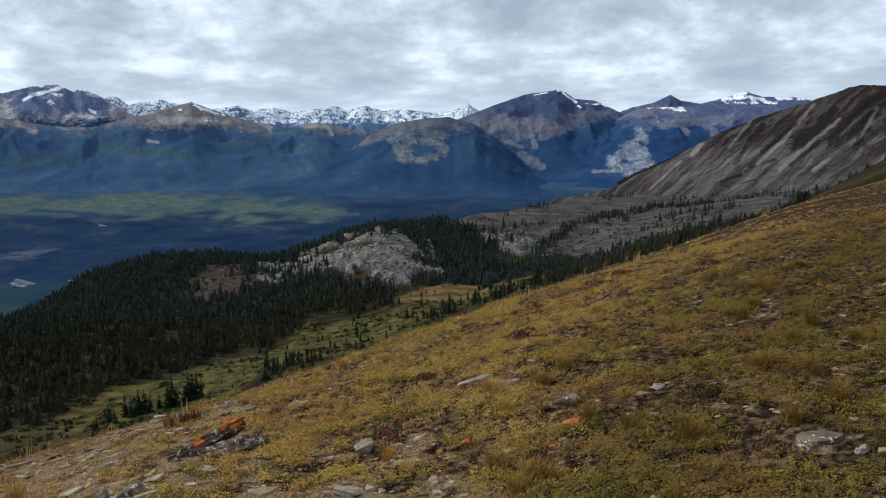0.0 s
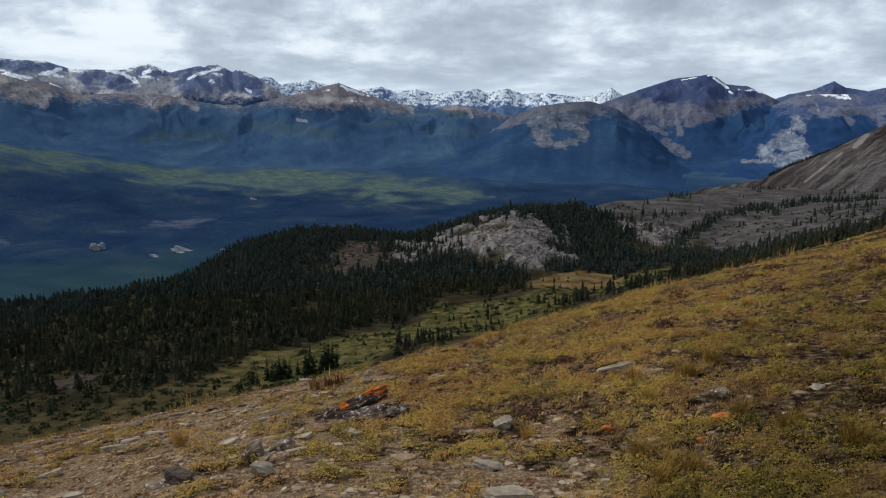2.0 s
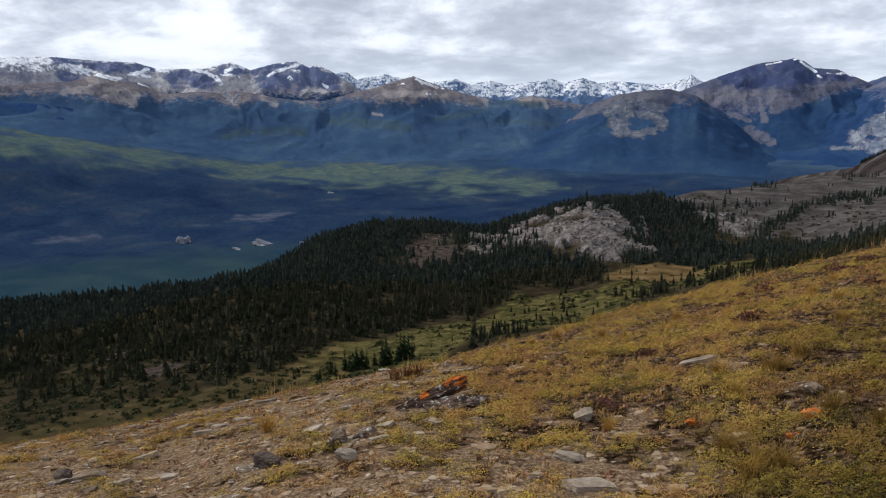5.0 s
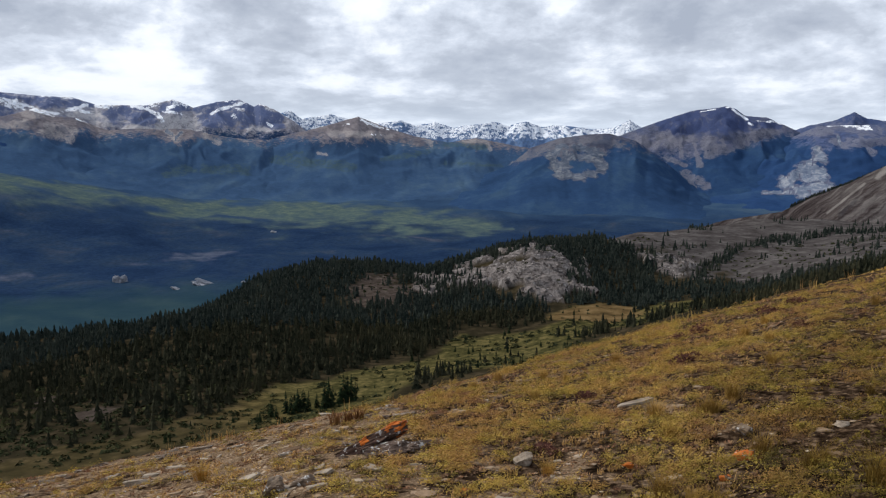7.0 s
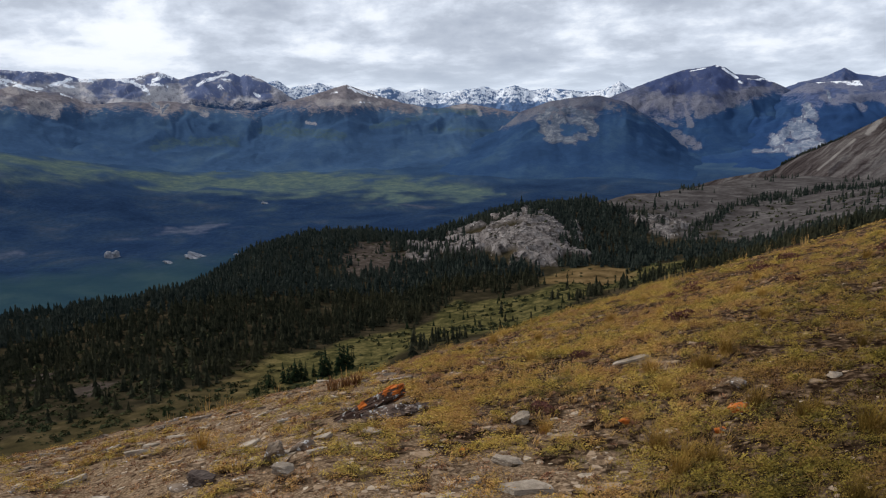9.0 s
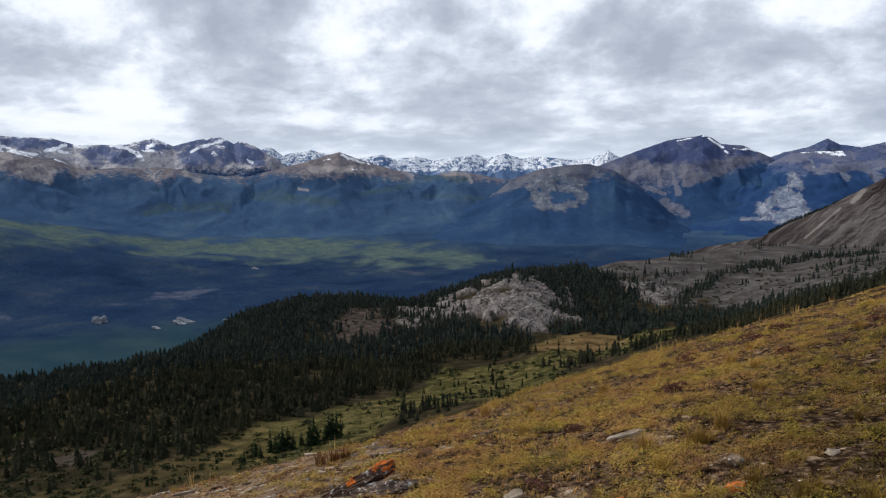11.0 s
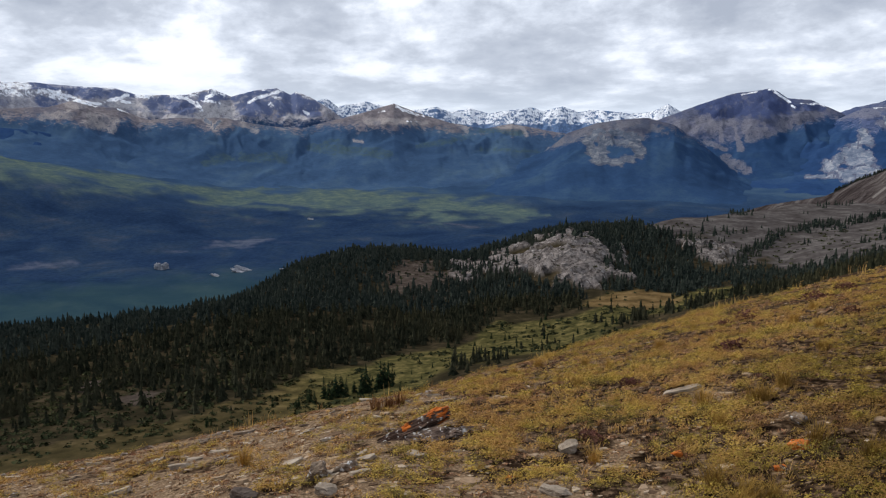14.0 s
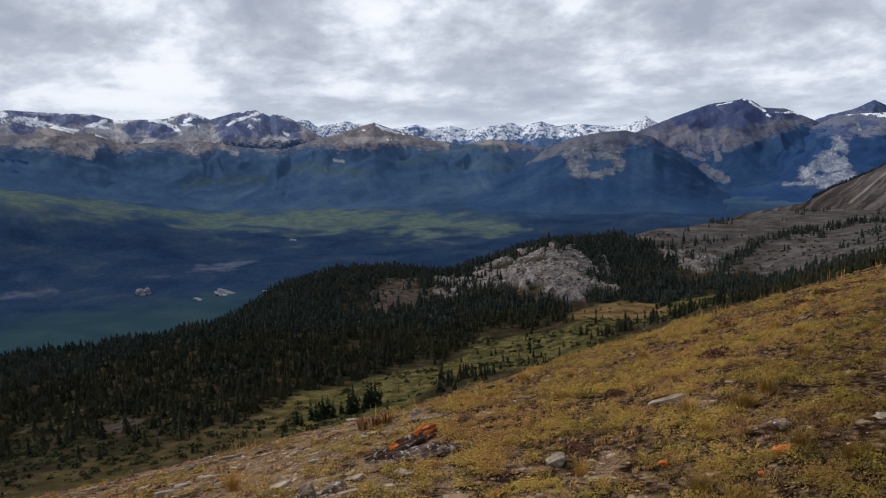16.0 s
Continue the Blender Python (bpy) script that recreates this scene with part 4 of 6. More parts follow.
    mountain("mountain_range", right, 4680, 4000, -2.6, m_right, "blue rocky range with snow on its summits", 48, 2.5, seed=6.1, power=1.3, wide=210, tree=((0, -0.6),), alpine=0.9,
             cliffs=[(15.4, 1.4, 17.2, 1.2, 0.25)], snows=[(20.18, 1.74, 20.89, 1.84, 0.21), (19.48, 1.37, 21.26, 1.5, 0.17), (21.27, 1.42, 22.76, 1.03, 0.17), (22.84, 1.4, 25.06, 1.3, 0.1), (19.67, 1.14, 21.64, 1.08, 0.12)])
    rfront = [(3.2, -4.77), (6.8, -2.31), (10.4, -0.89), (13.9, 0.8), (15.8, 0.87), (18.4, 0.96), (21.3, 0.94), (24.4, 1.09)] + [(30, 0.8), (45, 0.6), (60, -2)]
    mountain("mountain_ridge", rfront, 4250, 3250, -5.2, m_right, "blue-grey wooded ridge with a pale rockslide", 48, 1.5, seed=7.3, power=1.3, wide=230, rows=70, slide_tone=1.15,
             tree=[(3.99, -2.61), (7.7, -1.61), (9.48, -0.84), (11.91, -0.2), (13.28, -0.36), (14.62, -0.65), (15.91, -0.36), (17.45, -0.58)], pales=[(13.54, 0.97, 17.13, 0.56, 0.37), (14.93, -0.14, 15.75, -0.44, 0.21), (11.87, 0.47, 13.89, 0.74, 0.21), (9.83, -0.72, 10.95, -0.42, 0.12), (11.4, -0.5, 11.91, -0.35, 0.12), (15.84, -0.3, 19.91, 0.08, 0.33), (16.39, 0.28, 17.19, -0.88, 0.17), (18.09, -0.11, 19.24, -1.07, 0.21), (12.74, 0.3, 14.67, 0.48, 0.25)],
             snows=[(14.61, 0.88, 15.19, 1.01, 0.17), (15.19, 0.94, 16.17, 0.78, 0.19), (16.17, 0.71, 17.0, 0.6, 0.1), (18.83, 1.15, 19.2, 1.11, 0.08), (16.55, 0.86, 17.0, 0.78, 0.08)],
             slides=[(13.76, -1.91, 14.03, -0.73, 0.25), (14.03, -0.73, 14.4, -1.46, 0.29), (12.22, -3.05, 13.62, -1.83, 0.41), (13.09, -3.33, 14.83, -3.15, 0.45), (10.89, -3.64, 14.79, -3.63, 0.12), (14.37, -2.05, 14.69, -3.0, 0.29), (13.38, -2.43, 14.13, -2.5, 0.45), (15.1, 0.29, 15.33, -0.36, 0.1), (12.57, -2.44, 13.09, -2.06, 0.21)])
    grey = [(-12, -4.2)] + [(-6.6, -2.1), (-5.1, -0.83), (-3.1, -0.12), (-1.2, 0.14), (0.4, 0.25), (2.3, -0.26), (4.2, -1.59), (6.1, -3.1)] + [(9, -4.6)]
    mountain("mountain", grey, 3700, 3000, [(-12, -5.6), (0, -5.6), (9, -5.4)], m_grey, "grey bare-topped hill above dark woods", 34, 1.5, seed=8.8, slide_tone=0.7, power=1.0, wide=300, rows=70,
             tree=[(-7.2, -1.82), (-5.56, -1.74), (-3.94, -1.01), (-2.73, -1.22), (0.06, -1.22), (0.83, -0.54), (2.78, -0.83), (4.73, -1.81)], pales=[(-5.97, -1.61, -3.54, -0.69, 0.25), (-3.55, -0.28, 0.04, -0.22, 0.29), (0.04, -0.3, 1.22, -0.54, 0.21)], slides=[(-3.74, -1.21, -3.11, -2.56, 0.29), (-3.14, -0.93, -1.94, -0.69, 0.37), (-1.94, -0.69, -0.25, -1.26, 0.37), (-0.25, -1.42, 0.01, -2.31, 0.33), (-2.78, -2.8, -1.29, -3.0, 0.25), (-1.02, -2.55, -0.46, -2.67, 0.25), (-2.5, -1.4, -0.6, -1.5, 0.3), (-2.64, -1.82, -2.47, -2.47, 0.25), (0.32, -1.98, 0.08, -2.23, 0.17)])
    mountain("mountain", SCREE_CREST, 1500, [(5, 1380), (9, 1150), (13, 930), (18, 880), (26, 930), (33, 950), (70, 1000)], [(5, -7.4), (9, -6.2), (13, -5.3), (18, -5.4), (24, -5.0), (30, -3.6), (70, -2)],
             mat_scree(), "grey-brown scree mountain with dark gullies", 7.0, 0.8, shear=1.05, steps=0.05, rows=110, seed=9.9, power=1.05, attrs=True,
             pales=[(25.08, 0.97, 23.69, -1.05, 0.17), (23.69, -1.05, 21.88, -2.96, 0.21), (28.77, 0.75, 28.01, -1.02, 0.17), (28.01, -1.02, 25.38, -3.33, 0.21), (26.61, -0.02, 24.77, -1.86, 0.21), (21.35, -0.0, 20.01, -1.91, 0.17), (18.91, -0.38, 17.64, -2.44, 0.25), (24.77, -1.86, 23.31, -3.31, 0.21), (16.9, -2.84, 14.88, -4.85, 0.12)],
             cliffs=[(22.08, -0.38, 20.44, -2.98, 0.25), (24.09, -0.31, 22.18, -2.11, 0.21), (22.99, -2.63, 21.53, -3.19, 0.17), (26.37, 0.6, 24.08, -1.87, 0.29), (28.16, 1.29, 26.25, -1.4, 0.29), (20.84, -3.74, 19.59, -4.23, 0.17), (21.76, -4.03, 20.88, -4.36, 0.12), (25.43, -1.59, 23.98, -2.99, 0.21), (24.37, 1.53, 21.71, -0.12, 0.25), (27.25, -1.68, 26.33, -2.5, 0.17)])


# ---------------------------------------------------------------- trees
def conifer_piece(seed, tiers=6, points=5):
    """A small fir for the dense woods: drooping star-shaped whorls of boughs, unit height."""
    rs = np.random.RandomState(seed)
    V, F = [], []
    for t in range(tiers):
        f = t / tiers
        z0, z1 = 0.06 + 0.80 * f, min(1.0, 0.06 + 0.80 * f + 0.34 - 0.10 * f)
        rad = 0.21 * (1 - f) ** 0.85 + 0.018
        b = len(V)
        off = rs.uniform(0, 6.28)
        V.append((rs.normal(0, 0.008), rs.normal(0, 0.008), z1))
        n = points * 2
        for k in range(n):
            a = off + 2 * math.pi * k / n
            q = rad * (rs.uniform(0.85, 1.25) if k % 2 else rs.uniform(0.42, 0.6))
            V.append((q * math.cos(a), q * math.sin(a), z0 + (0 if k % 2 else 0.05) + rs.uniform(-0.025, 0.025)))
        F += [(b, b + 1 + k, b + 1 + (k + 1) % n) for k in range(n)]
    return np.array(V), np.array(F)


def shrub_piece(seed):
    rs = np.random.RandomState(seed)
    V, F = [], []
    for _ in range(26):
        a, e = rs.uniform(0, 6.28), rs.uniform(0.1, 1.45)
        d = np.array([math.cos(a) * math.cos(e), math.sin(a) * math.cos(e), math.sin(e) * 0.8])
        c = d * rs.uniform(0.55, 1.0) * 0.5
        s = rs.normal(size=(3, 3)) * 0.17
        b = len(V)
        V += [c + s[0], c + s[1], c + s[2]]
        F.append((b, b + 1, b + 2))
    V = np.array(V)
    V[:, 2] = np.maximum(V[:, 2], 0)
    return V, np.array(F)


def forest_density(th, r):
    """Share of the ground under trees."""
    x, y = r * np.sin(np.radians(th)), r * np.cos(np.radians(th))
    c = cover(th, r)
    wob = fbm(x / 50, y / 50, 12.0, 3)
    d = np.zeros_like(th)
    # the wooded knoll and the woods below it
    inner = np.interp(th, [-50, -36, -32, -28, -24, -20, -15.7, -13, -10, -8, -6, -3.4], [310, 300, 275, 268, 285, 290, 318, 324, 368, 382, 386, 384])
    outer = np.interp(th, [-50, -38, -30, -24, -16, -12, -8, -4], [640, 640, 600, 690, 720, 700, 478, 440])
    d = np.maximum(d, smooth(r + wob * 22, inner - 4, inner + 12) * (1 - smooth(r, outer - 15, outer)) * (1 - smooth(th, -4.2, -3)))
    # thinner scrub in front of it on the low side
    d = np.maximum(d, 0.34 * smooth(-th, 25, 29) * smooth(r + wob * 20, 226, 262) * (1 - smooth(r, 300, 330)))
    # woods on the crag
    top = smooth(r + wob * 12, np.interp(th, [-13, -9, -7, -4, 0], [560, 545, 520, 515, 500]), np.interp(th, [-13, -9, -7, -4, 0], [572, 557, 532, 527, 512]))
    d = np.maximum(d, top * (1 - smooth(r, 660, 700)) * smooth(th, -13, -12) * (1 - smooth(th + wob * 0.5, -0.3, 0.6)))
    d = np.maximum(d, smooth(th + wob * 0.8, -2.6, -1.6) * (1 - smooth(th + wob * 1.2, 4.4, 5.4)) * smooth(r, 432, 440) * (1 - smooth(r + wob * 12 - np.interp(th, [-2, 0.2, 0.6, 3, 5.5], [660, 636, 608, 580, 572]), -16, 4)))
    # the long strip under the brow
    a = np.interp(th, [-14, -8, -2, 2, 6, 12, 18, 24, 29, 31], [248, 280, 322, 345, 330, 290, 260, 230, 200, 190])
    b = np.interp(th, [-14, -8, -2, 2, 6, 12, 18, 24, 29, 31], [262, 298, 345, 392, 500, 470, 440, 420, 380, 340])
    d = np.maximum(d, np.interp(th, [-14, -11, 0, 3], [0, 0.9, 1.0, 1.0]) * np.maximum(smooth(th, -3, 3), smooth(fbm(x / 11, y / 11, 77.0, 2), -0.35, 0.0)) * smooth(r, a - 15, a) * (1 - smooth(r + wob * 28, b - 10, b + 25)) * (1 - smooth(th, 32, 35)))
    # clumps on the grey bench
    cl = fbm(x / 38, y / 38, 20.0, 3)
    d = np.maximum(d, 0.35 * smooth(cl, 0.36, 0.5) * smooth(th, 3, 5) * smooth(r, 500, 560) * (1 - smooth(r, 860, 900)) * (1 - smooth(th, 24, 28)))
    band = np.abs(r - np.interp(th, [6.5, 7.3, 8.7, 9.4, 12.2, 14.6, 17.2, 20], [520, 540, 590, 630, 674, 695, 706, 720]) + wob * 14) / np.interp(th, [6.5, 8.5, 10], [1.7, 1.5, 0.9])
    d = np.maximum(d, 0.95 * (1 - smooth(band, 10, 20)) * smooth(th, 6.3, 7.2) * (1 - smooth(th, 18, 21)))
    gaps = smooth(fbm(x / 17, y / 17, 71.0, 3), np.interp(th, [-46, -28, -22, -12], [-0.05, -0.15, -0.5, -0.7]) - 0.2 * smooth(r, 320, 420), np.interp(th, [-46, -28, -22, -12], [0.12, 0.0, -0.35, -0.5]) - 0.2 * smooth(r, 320, 420))
    d = d * (0.12 + 0.88 * gaps)
    clear = np.maximum.reduce([c["meadow"] * 0.93, c["brown"] * 0.92, c["rock"] * (0.95 - 0.8 * smooth(fbm(x / 15, y / 15, 75.0, 2), 0.14, 0.28)), c["gold"] * 0.97])
    # open ground under the knob
    clear = np.maximum(clear, 0.9 * (1 - smooth(near_lines(th, r, [(4.4, 515, 5.4, 500, 12)]), 0.7, 1.1)))
    return d * (1 - clear)


def make_forest():
    # near needles darkened for cloud shade, far ones paled and blued for haze
    near = mat_foliage("shaded_fir_needles", (0.014, 0.017, 0.011), (0.050, 0.050, 0.030))
    hazy_needles = mat_foliage("hazy_fir_needles", (0.015, 0.022, 0.020), (0.050, 0.059, 0.047))
    pieces = [conifer_piece(s, 4, 5 if s % 3 == 0 else 4) for s in range(8)]
    rs = np.random.RandomState(21)

    def sow(th0, th1, r0, r1, spacing, heights, name, label, needles):
        n = int(radians(th1 - th0) * 0.5 * (r1 ** 2 - r0 ** 2) / spacing ** 2)
        th = rs.uniform(th0, th1, n)
        r = np.sqrt(rs.uniform(r0 ** 2, r1 ** 2, n))
        keep = rs.uniform(0, 1, n) < forest_density(th, r)
        th, r = th[keep], r[keep]
        x, y = r * np.sin(np.radians(th)), r * np.cos(np.radians(th))
        z = ground_at(x, y) - 0.3
        h = rs.uniform(*heights, len(x)) * rs.choice([0.4, 0.7, 1, 1.2], len(x), p=[0.22, 0.28, 0.36, 0.14])
        w = h * rs.uniform(0.75, 1.25, len(x))
        places = np.stack([rs.randint(0, 8, len(x)), x, y, z, w, w, h, rs.uniform(0, 6.28, len(x)), rs.normal(0, 0.03, len(x)), rs.normal(0, 0.03, len(x))], 1)
        return scatter(name, pieces, places, needles, label, "forest")

    sow(-49, -12, 220, 400, 2.9, (5.0, 8.2), "conifer_forest", "nearly black fir forest behind the meadow", near)
    sow(-49, -12, 400, 730, 3.1, (5.6, 8.6), "conifer_forest", "dense dark green fir forest on a knoll", hazy_needles)
    sow(-12, 4.5, 240, 420, 2.6, (3.8, 7.2), "conifer_forest", "dark firs along the meadow's edge", near)
    sow(-12, 4.5, 420, 720, 2.8, (5.2, 8.4), "conifer_forest", "dark fir woods round a pale crag", hazy_needles)
    sow(4.5, 35, 180, 420, 2.4, (3.6, 6.0), "conifer_forest", "dark strip of firs below the grassy brow", near)
    sow(4.5, 35, 420, 900, 3.0, (4.0, 6.4), "conifer_forest", "dark clumps of firs on the grey bench", hazy_needles)


def make_ridge_firs():
    """A thin row of firs along the low end of the scree mountain's crest."""
    rs = np.random.RandomState(58)
    th = np.concatenate([rs.uniform(12.6, 17.0, 210), rs.uniform(17.0, 19.5, 22)])
    el = np.interp(th, *np.array(SCREE_CREST).T)
    r = rs.uniform(1488, 1506, len(th))
    x, y = r * np.sin(np.radians(th)), r * np.cos(np.radians(th))
    h = rs.uniform(5, 10, len(th)) * (1 - 0.45 * smooth(th, 14.5, 17.5))
    w = h * rs.uniform(0.9, 1.4, len(th))
    places = np.stack([rs.randint(0, 6, len(th)), x, y, 1500 * np.tan(np.radians(el)) + EYE - 2.0, w, w, h, rs.uniform(0, 6.28, len(th)), 0 * th, 0 * th], 1)
    scatter("ridge_firs", [conifer_piece(30 + k, 4) for k in range(6)], places, mat_foliage("ridge_fir_needles", (0.015, 0.020, 0.018), (0.040, 0.046, 0.038)), "thin dark row of firs on a scree ridge", "forest")


def make_fir_kinds():
    """Standing firs with a trunk and whorls of drooping boughs, as things to be copied."""
    bark = mat_rock("bark", (0.03, 0.022, 0.016), (0.07, 0.05, 0.036), (0.12, 0.095, 0.07))
    needles = mat_foliage("fir_boughs", (0.008, 0.014, 0.008), (0.026, 0.038, 0.017))
    kinds = []
    for s in range(4):
        r = random.Random(40 + s)
        base = new("fir_tree")
        tagged(base, "dark green subalpine fir beside the meadow", "tree", "firs by the meadow")
        bm = bmesh.new()
        bmesh.ops.create_cone(bm, segments=7, radius1=0.022, radius2=0.003, depth=1.0, cap_ends=True)
        bmesh.ops.translate(bm, verts=bm.verts, vec=(0, 0, 0.48))
        part("trunk", bm, bark, base)
        bm = bmesh.new()
        whorls = 15
        for k in range(whorls):
            f = k / whorls
            zz = 0.05 + 0.92 * f
            length = (0.25 if s != 2 else 0.19) * (1 - f) ** 0.8 + 0.02
            for j in range(8 if f < 0.6 else 6):
                a = r.uniform(0, 6.28)
                ln = length * r.uniform(0.7, 1.2)
                d, n = Vector((math.cos(a), math.sin(a), 0)), Vector((-math.sin(a), math.cos(a), 0))
                droop = ln * r.uniform(0.15, 0.5)
                w = ln * 0.30 + 0.008
                root = bm.verts.new((0, 0, zz + 0.02))
                l1 = bm.verts.new(d * ln * 0.55 + n * w + Vector((0, 0, zz - droop * 0.6)))
                m1 = bm.verts.new(d * ln * 0.6 + Vector((0, 0, zz - droop * 0.2)))
                r1 = bm.verts.new(d * ln * 0.55 - n * w + Vector((0, 0, zz - droop * 0.6)))
                tip = bm.verts.new(d * ln + Vector((0, 0, zz - droop)))
                for tri in ((root, l1, m1), (root, m1, r1), (l1, tip, m1), (m1, tip, r1)):
                    bm.faces.new(tri)
        top = bm.verts.new((0, 0, 1.03))
        ring = [bm.verts.new((0.016 * math.cos(q), 0.016 * math.sin(q), 0.90)) for q in (0, 2.1, 4.2)]
        for q in range(3):
            bm.faces.new((top, ring[q], ring[(q + 1) % 3]))
        part("crown", bm, needles, base)
        kinds.append(base)
    return kinds


def part(name, bm, mat, parent, label=""):
    me = bpy.data.meshes.new(name)
    bm.normal_update()
    bm.to_mesh(me)
    bm.free()
    me.materials.append(mat)
    ob = new(name, me)
    ob.parent = parent
    if label:
        ob["label"] = label
    return ob


# ---------------------------------------------------------------- plants and stones of the near slope
def leaf_clump(seed, leaves=80, spread=0.5, height=0.5, size=0.046):
    """A low mound of small leaves, unit wide."""
    rs = np.random.RandomState(seed)
    V, F = [], []
    lobes = [(rs.uniform(-0.22, 0.22), rs.uniform(-0.22, 0.22), rs.uniform(0.55, 1.0)) for _ in range(3)]
    for k in range(leaves):
        lx, ly, lh = lobes[k % 3]
        q, a = math.sqrt(rs.uniform(0, 1)), rs.uniform(0, 6.28)
        c = np.array([lx + q * spread * 0.6 * math.cos(a), ly + q * spread * 0.6 * math.sin(a), height * lh * (1 - q ** 2) * rs.uniform(0.7, 1.05) + 0.02])
        d = np.array([math.cos(a) * q + rs.normal(0, 0.5), math.sin(a) * q + rs.normal(0, 0.5), rs.uniform(0.2, 1.3)])
        d /= np.linalg.norm(d)
        n = np.cross(d, rs.normal(size=3))
        n /= np.linalg.norm(n)
        s = size * rs.uniform(0.7, 1.6)
        b = len(V)
        V += [c - d * s * 0.6 + n * s * 0.6, c - d * s * 0.6 - n * s * 0.6, c + d * s * 1.2]
        F.append((b, b + 1, b + 2))
    return np.array(V), np.array(F)


def plant_mat(seed, leaves=330, size=0.021, lumps=6):
    """A low loose mat of tiny leaves on short stalks, thin at its ragged edge, unit wide."""
    rs = np.random.RandomState(seed)
    tops = np.array([(rs.uniform(-0.36, 0.36), rs.uniform(-0.36, 0.36), rs.uniform(0.08, 0.15), rs.uniform(0.5, 1.0)) for _ in range(lumps)])
    V, F = [], []
    for _ in range(leaves):
        a, b, w, k = tops[rs.randint(lumps)]
        q, p = 1.5 * w * rs.uniform(0, 1) ** 0.6, rs.uniform(0, 6.28)
        x, y = a + q * math.cos(p), b + q * math.sin(p)
        h = 0.52 * k * math.exp(-((x - a) ** 2 + (y - b) ** 2) / (2.4 * w * w))
        c = np.array([x, y, h * rs.uniform(0.45, 1.1) + 0.01])
        d = np.array([(x - a) / w * 0.4 + rs.normal(0, 0.5), (y - b) / w * 0.4 + rs.normal(0, 0.5), rs.uniform(0.1, 1.1)])
        d /= np.linalg.norm(d)
        n = np.cross(d, np.array([rs.normal(0, 0.6), rs.normal(0, 0.6), 1.0]))
        n /= np.linalg.norm(n)
        s = size * rs.uniform(0.6, 1.6)
        i = len(V)
        V += [c - d * s * 0.5 + n * s * 0.55, c - d * s * 0.5 - n * s * 0.55, c + d * s]
        F.append((i, i + 1, i + 2))
    return np.array(V), np.array(F)


def grass_tuft(seed, blades=16, lean=0.75, width=0.016):
    """Bent blades out of one root, unit high."""
    rs = np.random.RandomState(seed)
    V, F = [], []
    for _ in range(blades):
        a, h = rs.uniform(0, 6.28), rs.uniform(0.45, 1.0)
        root = np.array([rs.normal(0, 0.12), rs.normal(0, 0.12), -0.03])
        d = np.array([math.cos(a), math.sin(a), 0])
        n = np.array([-math.sin(a), math.cos(a), 0]) * width
        k = lean * rs.uniform(0.2, 1.0)
        mid = root + d * k * h * 0.35 + np.array([0, 0, h * 0.6])
        tip = root + d * k * h + np.array([0, 0, h])
        b = len(V)
        V += [root - n, root + n, mid + n * 0.8, mid - n * 0.8, tip]
        F += [(b, b + 1, b + 2), (b, b + 2, b + 3), (b + 3, b + 2, b + 4)]
    return np.array(V), np.array(F)


def stone_chip(seed):
    """A flat broken piece of shale, unit long."""
    rs = np.random.RandomState(seed)
    k = 6
    a = np.sort(rs.uniform(0, 6.28, k))
    a = 0.6 * a + 0.4 * np.linspace(0, 6.28, k, endpoint=False)
    q = rs.uniform(0.32, 0.58, k)
    ring = np.stack([q * np.cos(a), q * np.sin(a) * rs.uniform(0.55, 0.95)], 1)
    tilt = rs.normal(0, 0.12, 2)
    top = np.column_stack([ring * 0.86, 0.16 + ring @ tilt + rs.normal(0, 0.02, k)])
    low = np.column_stack([ring, np.full(k, -0.12)])
    V = np.concatenate([top, low, [[0, 0, 0.18]]])
    F = []
    for i in range(k):
        j = (i + 1) % k
        F += [(i + k, j + k, j), (i + k, j, i), (2 * k, i, j)]
    return V, np.array(F)


def slope_lean(x, y):
    e = 0.15
    return (ground_at(x + e, y) - ground_at(x - e, y)) / (2 * e), (ground_at(x, y + e) - ground_at(x, y - e)) / (2 * e)


